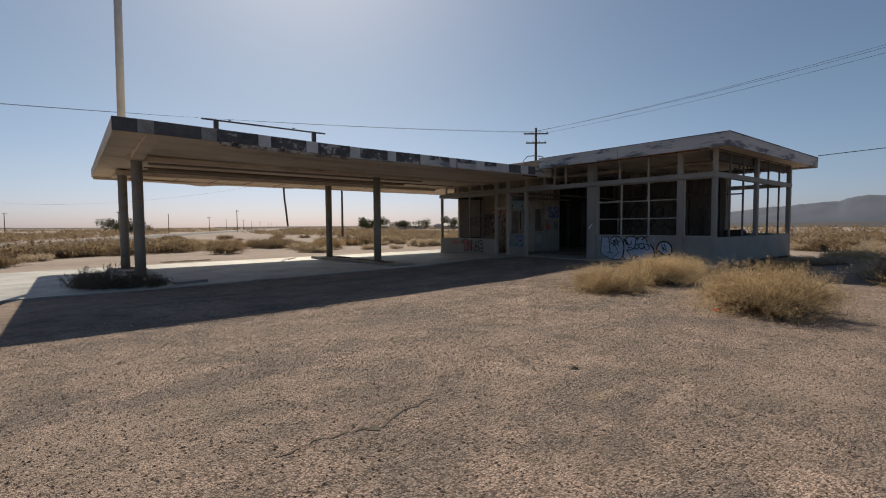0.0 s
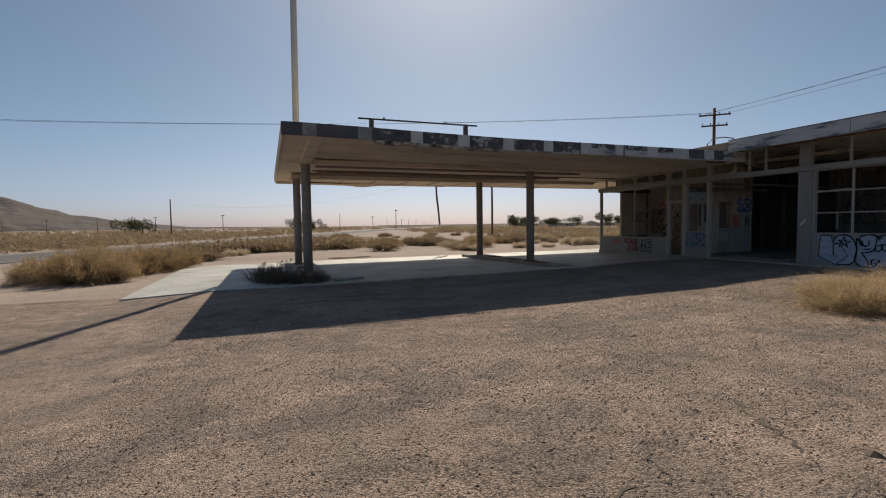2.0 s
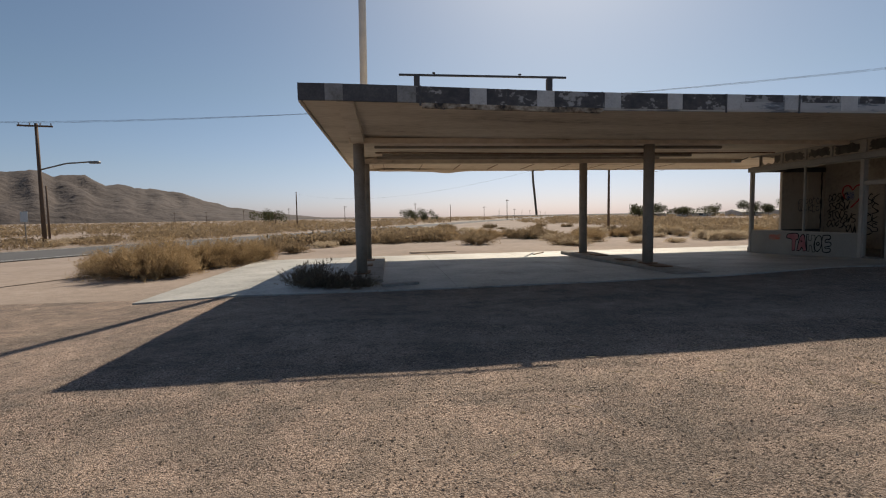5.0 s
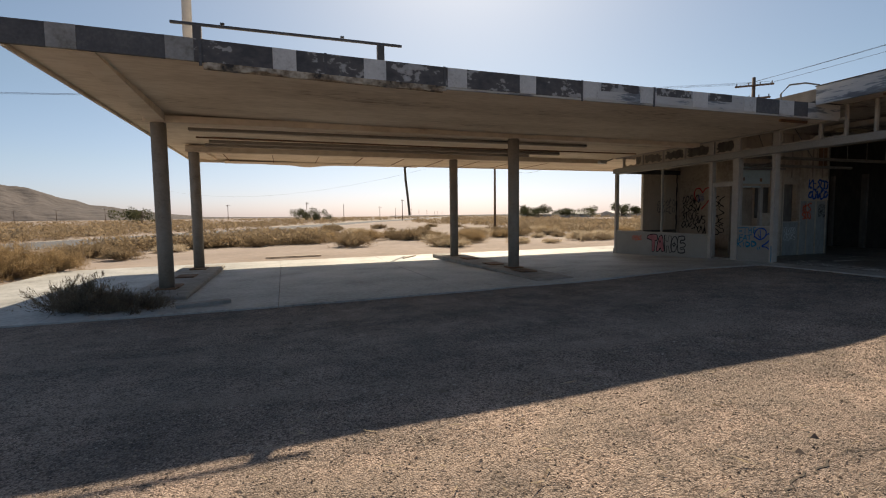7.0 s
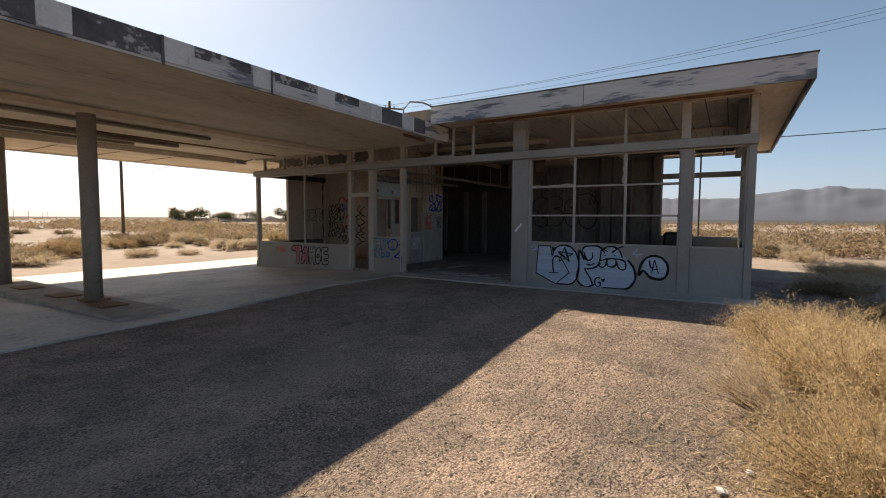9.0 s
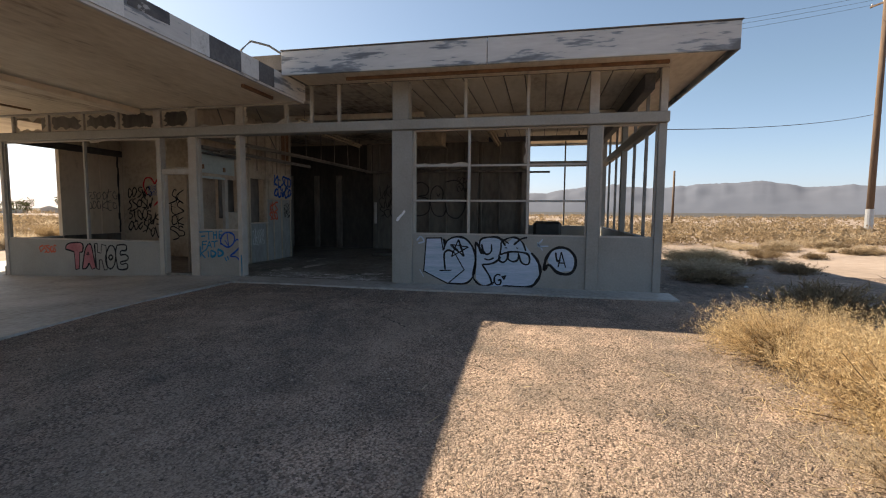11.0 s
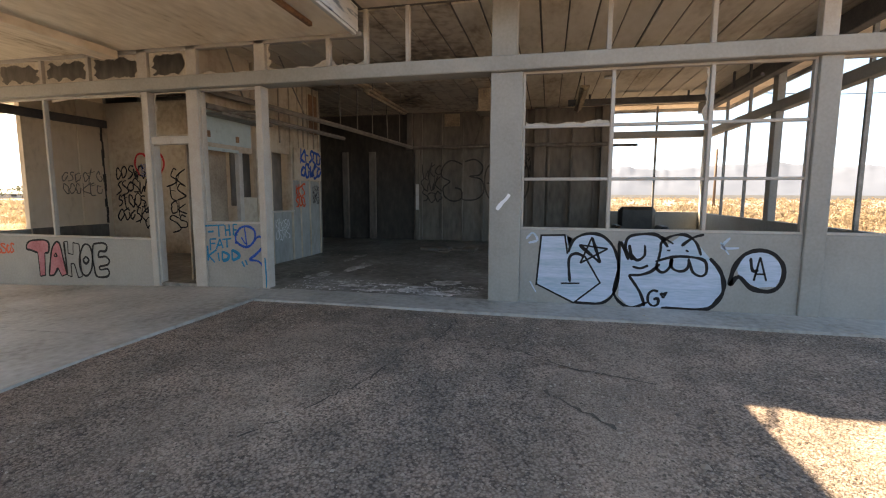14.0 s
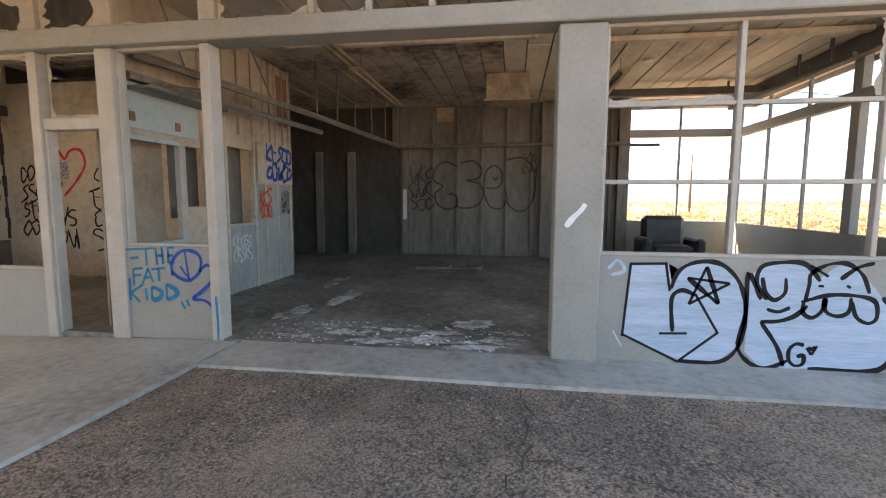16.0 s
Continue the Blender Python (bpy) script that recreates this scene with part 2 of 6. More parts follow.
# paler than M_BEIGE: the end wall's brighter light is put into the colour
M_BEIGELIT = material("smoke_stained_cream_wallboard", [(0.3, (0.34, 0.27, 0.20)), (0.45, (0.58, 0.50, 0.40)), (0.72, (0.68, 0.61, 0.51))], 0.8, 9, 0.8, 0.1, 50, stretch=(1, 1, 0.5))
M_GREYBLUE = material("faded_grey_blue_board", [(0.3, (0.17, 0.17, 0.16)), (0.5, (0.27, 0.285, 0.28)), (0.72, (0.34, 0.36, 0.355))], 1.4, 14, 0.8, 0.12, 50, stretch=(1, 1, 0.4))
M_BLUEWALL = material("pale_blue_board", [(0.3, (0.22, 0.20, 0.17)), (0.45, (0.33, 0.40, 0.40)), (0.7, (0.40, 0.48, 0.49))], 1.6, 14, 0.8, 0.15, 50)
M_BROWNBOARD = material("brown_board", [(0.3, (0.20, 0.15, 0.11)), (0.6, (0.36, 0.29, 0.225)), (0.75, (0.44, 0.365, 0.29))], 2, 25, 0.85, 0.2, 40)
M_SHARD = material("dusty_broken_glass", [(0.3, (0.30, 0.26, 0.21)), (0.6, (0.46, 0.41, 0.34)), (0.75, (0.56, 0.51, 0.44))], 5, 40, 0.6, 0.1, 60)
M_ASPHALT = material("road_asphalt", [(0.3, (0.055, 0.055, 0.058)), (0.7, (0.10, 0.10, 0.102))], 0.8, 40, 0.85, 0.2, 80)
M_LINE = plain("road_paint", (0.6, 0.6, 0.58), 0.7)
M_VINYL = material("black_torn_vinyl", [(0.3, (0.012, 0.012, 0.012)), (0.7, (0.05, 0.048, 0.045))], 5, 40, 0.45, 0.25, 50)
M_WIRE = plain("black_cable", (0.025, 0.025, 0.027), 0.6)
M_LAMP = plain("lamp_housing", (0.42, 0.43, 0.44), 0.4, 0.6)
M_ROOFTOP = material("gravel_roof", [(0.3, (0.10, 0.09, 0.08)), (0.7, (0.22, 0.20, 0.18))], 2, 40, 0.95, 0.3, 60)
M_HILL = material("brown_hill_rock", [(0.3, (0.045, 0.036, 0.034)), (0.5, (0.07, 0.056, 0.052)), (0.7, (0.105, 0.085, 0.078))], 0.006, 0.05, 0.95, 0.6, 0.03, depth=20)
# far rock with the blue-grey of distant haze mixed into its colour
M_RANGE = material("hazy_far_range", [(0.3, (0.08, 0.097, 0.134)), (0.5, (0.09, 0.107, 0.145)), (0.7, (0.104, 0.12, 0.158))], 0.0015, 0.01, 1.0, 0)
M_BLACKPAINT = plain("black_spray_paint", (0.018, 0.017, 0.018), 0.6, 0, 0.3, 15)
M_BLUEPAINT = plain("blue_spray_paint", (0.015, 0.07, 0.30), 0.6, 0, 0.4, 9)
M_CYANPAINT = plain("light_blue_spray_paint", (0.008, 0.165, 0.29), 0.6, 0, 0.3, 9)
M_FILLPAINT = material("pale_blue_spray_fill", [(0.3, (0.22, 0.36, 0.43)), (0.46, (0.34, 0.43, 0.53)), (0.6, (0.43, 0.50, 0.62)), (0.74, (0.55, 0.62, 0.72))], 3.0, 14, 0.7, 0.05, 60, stretch=(1, 0.5, 4))
M_PINKPAINT = material("faded_red_spray_fill", [(0.3, (0.28, 0.085, 0.10)), (0.5, (0.40, 0.16, 0.175)), (0.72, (0.47, 0.24, 0.25))], 4, 30, 0.7, 0.05, 60)
M_REDPAINT = plain("red_spray_paint", (0.45, 0.035, 0.045), 0.6, 0, 0.3, 9)
M_ORANGEPAINT = plain("orange_spray_paint", (0.55, 0.10, 0.05), 0.6, 0, 0.3, 9)
M_WHITEPAINT = plain("white_spray_paint", (0.70, 0.72, 0.76), 0.7, 0, 0.1, 9)

for m in (M_BLACKPAINT, M_BLUEPAINT, M_CYANPAINT, M_FILLPAINT, M_REDPAINT, M_PINKPAINT, M_ORANGEPAINT, M_WHITEPAINT):
    m.node_tree.nodes["Principled BSDF"].inputs["Specular IOR Level"].default_value = 0.12


# ---- helpers ----
def thing(name, at=(0, 0, 0), label="", category="", group="", kind=""):
    ob = new(name)
    ob.location = at
    ob.empty_display_size = 0.2
    return tagged(ob, label, category, group, kind)


def part(name, bm, mat, parent, label="", kind="", smooth=False):
    """Links a bmesh, in the world's metres, as one mesh object under a thing or a part."""
    me = bpy.data.meshes.new(name)
    bm.to_mesh(me)
    bm.free()
    if smooth:
        for p in me.polygons:
            p.use_smooth = True
    me.materials.append(mat)
    ob = new(name, me)
    if parent is not None:
        ob.parent = parent
        top = parent.parent if parent.parent is not None else parent
        ob.matrix_parent_inverse = Matrix.Translation(top.location).inverted() if parent.parent is None else Matrix()
    return tagged(ob, label, kind=kind)


def cuboid(x0, x1, y0, y1, z0, z1, bevel=0.006, bm=None):
    own = bmesh.new()
    r = bmesh.ops.create_cube(own, size=1)
    for v in r["verts"]:
        v.co = Vector(((x0 + x1) / 2 + v.co.x * (x1 - x0), (y0 + y1) / 2 + v.co.y * (y1 - y0), (z0 + z1) / 2 + v.co.z * (z1 - z0)))
    if bevel:
        bmesh.ops.bevel(own, geom=list(own.edges), offset=min(bevel, 0.4 * min(abs(x1 - x0), abs(y1 - y0), abs(z1 - z0))), segments=1, affect="EDGES")
    if bm is None:
        return own
    return join(bm, own)


def join(bm, other):
    me = bpy.data.meshes.new("tmp")
    other.to_mesh(me)
    other.free()
    bm.from_mesh(me)
    bpy.data.meshes.remove(me)
    return bm


def tube(path, r, n=10, bm=None, r_end=None):
    """A round bar along a path; its radius may taper to r_end."""
    bm = bm or bmesh.new()
    pts = [Vector(p) for p in path]
    rings = []
    for i, p in enumerate(pts):
        d = (pts[min(i + 1, len(pts) - 1)] - pts[max(i - 1, 0)]).normalized()
        a = d.cross(Vector((0, 0, 1)) if abs(d.z) < 0.9 else Vector((1, 0, 0))).normalized()
        b = d.cross(a)
        rr = r if r_end is None else r + (r_end - r) * i / (len(pts) - 1)
        rings.append([bm.verts.new(p + rr * (math.cos(6.2832 * k / n) * a + math.sin(6.2832 * k / n) * b)) for k in range(n)])
    for u, v in zip(rings, rings[1:]):
        for k in range(n):
            bm.faces.new((u[k], u[(k + 1) % n], v[(k + 1) % n], v[k]))
    bm.faces.new(rings[0][::-1])
    bm.faces.new(rings[-1])
    return bm


def ss(a, b, x):
    t = min(1, max(0, (x - a) / (b - a)))
    return t * t * (3 - 2 * t)


def ground_z(x, y):
    front = float(np.interp(x, (-3, -1, 3.6, 10, 13.6, 16), (-0.31, -0.22, -0.21, -0.13, 0.0, 0.0)))
    near = float(np.interp(x, (-4, 0, 3, 8, 12), (-0.10, -0.03, -0.02, -0.03, 0)))
    back = float(np.interp(x, (-3, 1.5, 10, 16.4, 22), (-0.31, -0.26, -0.23, -0.21, -0.15)))
    s, b = ss(2.5, 8.4, y), ss(13.5, 21, y)
    return (near * (1 - s) + front * s) * (1 - b) + back * b


FX = 16.43                 # front face of the building
RX = 24.2                  # rear face
FLOOR = 0.03

# ---- ground ----
def height_sheet(xs, ys, drop, wobble=0.0, hole=None):
    bm = bmesh.new()
    grid = [[bm.verts.new((x, y, ground_z(x, y) + drop + wobble * noise.noise((x * 0.5, y * 0.5, 0)))) for x in xs] for y in ys]
    for j in range(len(ys) - 1):
        for i in range(len(xs) - 1):
            bm.faces.new((grid[j][i], grid[j][i + 1], grid[j + 1][i + 1], grid[j + 1][i]))
    return bm


def spaced(a, b, n, p=3):
    """Steps that crowd together near zero and spread far away."""
    t = np.linspace(-1, 1, n)
    v = np.sign(t) * np.abs(t) ** p
    return [float(a * -x if x < 0 else b * x) for x in v]


far = sorted(set([round(v, 2) for v in spaced(-4200, 4200, 81, 4)] + [round(v, 2) for v in np.arange(-14, 34, 1.0)]))
ground = part("ground", height_sheet(far, far, -0.035), M_SAND, None, smooth=True)
tagged(ground, "sandy desert floor reaching the horizon", "ground", kind="structure")

lot = part("gravel_lot", height_sheet([float(v) for v in np.arange(-14, 20.1, 0.25)], [float(v) for v in np.arange(-14, 14.6, 0.25)], 0.0, 0.02), M_GRAVEL, None, smooth=True)
tagged(lot, "worn pebbly asphalt forecourt dusted with sand", "ground", kind="structure")


def crack(points, width, seed):
    """A ragged dark crack in the asphalt."""
    rnd = random.Random(seed)
    bm = bmesh.new()
    rows = []
    for (ax, ay), (bx, by) in zip(points, points[1:]):
        n = max(2, int(math.hypot(bx - ax, by - ay) / 0.06))
        for i in range(n):
            t = i / n
            x, y = ax + (bx - ax) * t + rnd.gauss(0, 0.02), ay + (by - ay) * t + rnd.gauss(0, 0.02)
            w = width * rnd.uniform(0.05, 0.75)
            d = Vector((bx - ax, by - ay)).normalized()
            z = ground_z(x, y) + 0.02 * noise.noise((x * 0.5, y * 0.5, 0)) + 0.005
            rows.append([bm.verts.new((x - d.y * w, y + d.x * w, z)), bm.verts.new((x + d.y * w, y - d.x * w, z))])
    for a, b in zip(rows, rows[1:]):
        bm.faces.new((a[0], b[0], b[1], a[1]))
    return part("crack", bm, M_CRACK, lot, "ragged dark crack in the asphalt")


for k, (pts, w) in enumerate((([(2.62, 3.05), (2.42, 2.7), (2.09, 2.73), (1.56, 2.52), (1.34, 2.6), (0.8, 2.53)], 0.018), ([(3.87, 3.43), (3.6, 2.9), (3.39, 2.54)], 0.03), ([(1.62, 2.56), (1.52, 2.46)], 0.06),
                              ([(15.66, 11.12), (15.15, 11.06), (14.6, 11.14), (14.1, 11.31), (13.48, 11.42), (12.6, 11.9)], 0.014), ([(14.7, 11.1), (14.68, 10.6), (14.2, 9.9), (14.0, 9.2)], 0.02), ([(13.7, 10.1), (13.2, 9.6)], 0.03),
                              ([(5.4, 4.4), (6.1, 4.6), (6.9, 4.3), (7.6, 4.5)], 0.02), ([(6.5, 6.9), (7.4, 7.1), (8.3, 6.9)], 0.012))):
    crack(pts, w, 90 + k)


def slab(name, x0, x1, y0, y1, lift, label, mat=None, step=0.5, parent=None):
    bm = bmesh.new()
    xs, ys = np.linspace(x0, x1, max(2, int((x1 - x0) / step))), np.linspace(y0, y1, max(2, int((y1 - y0) / step)))
    top = [[bm.verts.new((x, y, ground_z(x, y) + lift)) for x in xs] for y in ys]
    for j in range(len(ys) - 1):
        for i in range(len(xs) - 1):
            bm.faces.new((top[j][i], top[j][i + 1], top[j + 1][i + 1], top[j + 1][i]))
    r = bmesh.ops.extrude_face_region(bm, geom=list(bm.faces))
    for v in [g for g in r["geom"] if isinstance(g, bmesh.types.BMVert)]:
        v.co.z -= 0.18
    bmesh.ops.recalc_face_normals(bm, faces=bm.faces)
    ob = part(name, bm, mat or M_SLAB, parent)
    return tagged(ob, label, "pavement" if parent is None else "", kind="structure" if parent is None else "")


# forecourt slab: poured bays with open joints between
pavement = thing("pavement", (5, 18, -0.2), "pale concrete pump court slab with open joints", "pavement", kind="structure")
xs = [-3.0, 0.35, 3.9, 7.45, 11.0, 14.0, 16.40]
ys = [13.9, 17.2, 20.5, 23.6]
for a, b in zip(xs, xs[1:]):
    for c, d in zip(ys, ys[1:]):
        slab("concrete_panel", a + 0.006, b - 0.006, c + 0.006, d - 0.006, 0.03, "", parent=pavement)
slab("concrete_panel", 16.412, 19.6, 20.56, 23.594, 0.03, "", parent=pavement)
apron = slab("apron", 15.74, 16.44, 5.85, 13.88, 0.03, "narrow pale concrete apron along the shop front")

# ---- building ----
building_floor = part("floor", cuboid(FX + 0.01, RX + 0.1, 6.0, 20.5, -0.25, FLOOR, 0), M_FLOOR, None)
tagged(building_floor, "dirty stained concrete shop floor with white scuffs", "floor", kind="structure")

# pale dust and paint spills by the threshold
def spill(x, y, rx, ry, seed):
    bm = bmesh.new()
    ring = []
    for k in range(40):
        a = k / 40 * 6.2832
        r = 0.65 + 0.5 * noise.noise((math.cos(a) * 2, math.sin(a) * 2, seed)) + 0.2 * noise.noise((math.cos(a) * 7, math.sin(a) * 7, seed))
        ring.append(bm.verts.new((x + rx * r * math.cos(a), y + ry * r * math.sin(a), FLOOR + 0.003)))
    f = bm.faces.new(ring)
    bmesh.ops.triangulate(bm, faces=[f])
    part("dust_patch", bm, M_DUST, building_floor, "pale dust spilled on the floor")


M_DUST = material("pale_spilled_dust", [(0.40, (0.20, 0.185, 0.165)), (0.5, (0.44, 0.43, 0.415)), (0.60, (0.72, 0.72, 0.715))], 3.0, 18, 0.9, 0.15, 60)
for k, (x, y, rx, ry) in enumerate(((16.75, 12.0, 0.22, 0.55), (16.8, 11.3, 0.2, 0.35), (16.9, 12.9, 0.16, 0.4), (17.6, 13.9, 0.6, 0.25), (18.6, 13.6, 0.7, 0.2), (17.4, 11.6, 0.3, 0.3), (19.8, 14.2, 0.8, 0.18), (16.62, 12.5, 0.13, 0.45), (16.58, 11.6, 0.12, 0.5), (17.0, 11.9, 0.12, 0.28), (17.05, 12.4, 0.1, 0.3), (16.68, 13.5, 0.1, 0.3), (17.1, 11.2, 0.1, 0.22))):
    spill(x, y, rx, ry, k * 3.7)

# front wall
wall_front = thing("wall_front", (FX, 13, 0), "grey painted shop front with low stucco panels", "wall", kind="structure")
T = 0.14
part("low_panel", cuboid(FX, FX + T, 7.25, 10.44, 0.0, 0.97), M_GREY, wall_front)
part("low_panel", cuboid(FX, FX + T, 6.13, 7.04, -0.1, 0.97), M_GREY, wall_front)
part("low_panel", cuboid(FX, FX + T, 14.19, 15.14, 0.0, 0.97), M_GREY, wall_front)
part("low_panel", cuboid(FX, FX + T, 16.12, 20.32, -0.25, 0.69), M_GREY, wall_front)
part("post", cuboid(FX - 0.06, FX + 0.28, 10.44, 10.84, -0.05, 2.925, 0.012), M_GREY, wall_front)
part("post", cuboid(FX - 0.03, FX + 0.2, 10.52, 10.84, 3.115, 3.84, 0.01), M_GREY, wall_front)
part("post", cuboid(FX - 0.035, FX + 0.16, 7.04, 7.25, -0.05, 2.925), M_GREY, wall_front)
part("post", cuboid(FX - 0.02, FX + 0.12, 7.10, 7.26, 3.115, 3.84), M_FRAME, wall_front)
part("post", cuboid(FX - 0.03, FX + 0.13, 6.0, 6.13, -0.1, 2.925), M_GREY, wall_front)
part("post", cuboid(FX - 0.02, FX + 0.11, 6.0, 6.12, 3.115, 3.84), M_FRAME, wall_front)
part("post", cuboid(FX - 0.03, FX + 0.15, 14.09, 14.19, -0.02, 2.925), M_FRAME, wall_front)
part("post", cuboid(FX - 0.03, FX + 0.15, 15.14, 15.33, -0.02, 2.925), M_FRAME, wall_front)
part("post", cuboid(FX - 0.03, FX + 0.13, 16.01, 16.12, -0.05, 2.925), M_FRAME, wall_front)
part("post", cuboid(FX - 0.02, FX + 0.08, 20.32, 20.42, -0.25, 2.925), M_FRAME, wall_front)
part("beam", cuboid(FX - 0.11, FX + 0.2, 5.98, 20.44, 2.93, 3.11, 0.012), M_GREY, wall_front, "long grey painted beam over the openings")


def glazed(name, y0, y1, z0, z1, mull=(), bars=(), label="", w=0.045, x=FX):
    """A window in the front wall: a slim frame with mullions and bars, its glass gone."""
    ob = thing(name, (x, (y0 + y1) / 2, z0), label, "window", kind="structure")
    fr = bmesh.new()
    cuboid(x + 0.02, x + 0.09, y0, y1, z0, z0 + 0.03, 0.004, fr)
    cuboid(x + 0.02, x + 0.09, y0, y1, z1 - 0.03, z1, 0.004, fr)
    cuboid(x + 0.02, x + 0.09, y0, y0 + 0.03, z0 + 0.03, z1 - 0.03, 0.004, fr)
    cuboid(x + 0.02, x + 0.09, y1 - 0.03, y1, z0 + 0.03, z1 - 0.03, 0.004, fr)
    part("window_frame", fr, M_FRAME, ob)
    for m in mull:
        part("mullion", cuboid(x + 0.01, x + 0.085, m - w / 2, m + w / 2, z0 + 0.03, z1 - 0.03, 0.006), M_FRAME, ob)
    for b in bars:
        part("glazing_bar", cuboid(x + 0.022, x + 0.072, y0 + 0.03, y1 - 0.03, b - 0.019, b + 0.019, 0.005), M_FRAME, ob)
    return ob


win_1 = glazed("window_1", 7.25, 10.44, 0.97, 2.93, (8.29, 9.37), (1.61, 2.26), "three by three steel window with missing panes")
win_2 = glazed("window_2", 6.13, 7.04, 0.97, 2.93, (), (), "narrow shop window with no glass left")
win_3 = glazed("window_3", 14.19, 15.14, 0.97, 2.93, (), (), "empty window above a tagged panel")
win_4 = glazed("window_4", 16.12, 20.32, 0.69, 2.93, (18.05,), (), "wide office window with one slim mullion")

# door opening with transom bar
door = thing("door_1", (FX, 15.67, 0), "doorless office entrance with chipped jambs and an open transom", "door", kind="structure")
part("door_jamb", cuboid(FX + 0.0, FX + 0.12, 15.975, 16.01, 0.02, 2.15, 0.006), M_FRAME, door)
part("door_jamb", cuboid(FX + 0.0, FX + 0.12, 15.33, 15.365, 0.02, 2.15, 0.006), M_FRAME, door)
part("transom_bar", cuboid(FX - 0.01, FX + 0.12, 15.33, 16.01, 2.15, 2.27, 0.008), M_FRAME, door)


def jagged(y0, y1, z0, z1, x, depth, seed, sides="lrtb"):
    """What is left of a broken pane: an uneven rim of dusty glass."""
    bm = bmesh.new()
    rnd = random.Random(seed)
    def strip(p, q, inward):
        n = 26
        outer, inner = [], []
        at = rnd.uniform(0, 50)
        for i in range(n + 1):
            t = i / n
            a = Vector(p).lerp(Vector(q), t)
            d = depth * (0.25 + 1.9 * abs(noise.noise((at + t * 3.2, seed, 0))) + 0.5 * abs(noise.noise((at + t * 13.0, seed, 2)))) * (1 + 0.9 * (2 * t - 1) ** 6)
            outer.append(bm.verts.new(a))
            inner.append(bm.verts.new(a + Vector(inward) * d))
        for i in range(n):
            bm.faces.new((outer[i], outer[i + 1], inner[i + 1], inner[i]))
    if "b" in sides: strip((x, y0, z0), (x, y1, z0), (0, 0, 1))
    if "t" in sides: strip((x, y0, z1), (x, y1, z1), (0, 0, -1))
    if "l" in sides: strip((x + 0.001, y1, z0), (x + 0.001, y1, z1), (0, -1, 0))
    if "r" in sides: strip((x + 0.001, y0, z0), (x + 0.001, y0, z1), (0, 1, 0))
    r = bmesh.ops.extrude_face_region(bm, geom=list(bm.faces))
    for v in [g for g in r["geom"] if isinstance(g, bmesh.types.BMVert)]:
        v.co.x += 0.004
    return bm


# clerestory row over the beam
cler = thing("window_5", (FX, 13, 3.11), "clerestory row above the beam with smashed dusty panes", "window", kind="structure")
ym = [6.12, 7.18, 8.32, 9.45, 10.68, 11.95, 12.53, 13.08, 14.12, 15.24, 16.10, 17.12, 18.04, 19.0, 20.0]
for i, y in enumerate(ym):
    if y in (6.12, 7.18, 10.68):
        continue
    top = 3.84 if y < 12.6 else 3.56
    w = 0.085 if y in (14.12, 15.24, 16.10) else 0.035
    part("mullion", cuboid(FX, FX + 0.08, y - w, y + w if w > 0.05 else y + 0.02, 3.11, top, 0.006), M_FRAME, cler)
part("head_rail", cuboid(FX + 0.0, FX + 0.1, 12.58, 20.42, 3.50, 3.56, 0.006), M_FRAME, cler)
part("sill_rail", cuboid(FX + 0.01, FX + 0.09, 12.58, 20.42, 3.11, 3.135, 0.004), M_FRAME, cler)
for k, (a, b, dep, sides) in enumerate(((12.57, 13.03, 0.05, "b"), (13.12, 14.02, 0.06, "bl"), (14.22, 15.14, 0.03, "b"), (15.34, 16.0, 0.08, "lrbt"), (16.19, 17.07, 0.08, "lrbt"), (17.16, 17.99, 0.08, "lrbt"), (18.08, 18.95, 0.08, "lrbt"), (19.05, 19.95, 0.08, "lrbt"))):
    part("glass_shard", jagged(a, b, 3.137, 3.498, FX + 0.045, dep, 20 + k, sides), M_SHARD, cler, "jagged dusty remains of a pane")
part("glass_shard", jagged(15.37, 15.97, 2.285, 2.92, FX + 0.06, 0.035, 41), M_SHARD, door, "jagged dusty remains of a pane")
part("glass_shard", jagged(9.40, 10.40, 2.28, 2.34, FX + 0.05, 0.04, 42, "b"), M_SHARD, win_1, "jagged dusty remains of a pane")
part("glass_shard", jagged(8.32, 8.42, 2.29, 2.88, FX + 0.05, 0.05, 43, "r"), M_SHARD, win_1, "jagged dusty remains of a pane")
part("glass_shard", jagged(16.2, 17.9, 2.86, 2.9, FX + 0.05, 0.03, 44, "t"), M_SHARD, win_4, "jagged dusty remains of a pane")

# south side wall and its glazing
wall_south = thing("wall_south", (20, 6.05, 0), "low grey wall under the corner glazing", "wall", kind="structure")
part("low_panel", cuboid(FX + 0.14, RX, 6.0, 6.12, -0.2, 0.95), M_GREY, wall_south)
part("post", cuboid(20.14, 20.34, 6.0, 6.13, 0.95, 3.84), M_GREY, wall_south)
part("post", cuboid(RX - 0.14, RX + 0.02, 5.99, 6.15, -0.2, 3.84), M_GREY, wall_south)
part("beam", cuboid(FX + 0.201, RX + 0.06, 5.985, 6.14, 2.93, 3.11, 0.01), M_GREY, wall_south)
win_6 = thing("window_6", (20, 6.05, 0.95), "tall corner glazing with thin mullions and no glass", "window", kind="structure")
for x in (17.7, 18.9, 21.5, 22.8):
    part("mullion", cuboid(x - 0.022, x + 0.022, 6.03, 6.09, 0.95, 2.93, 0.005), M_STEEL, win_6)
    part("mullion", cuboid(x - 0.022, x + 0.022, 6.03, 6.09, 3.11, 3.82, 0.005), M_STEEL, win_6)

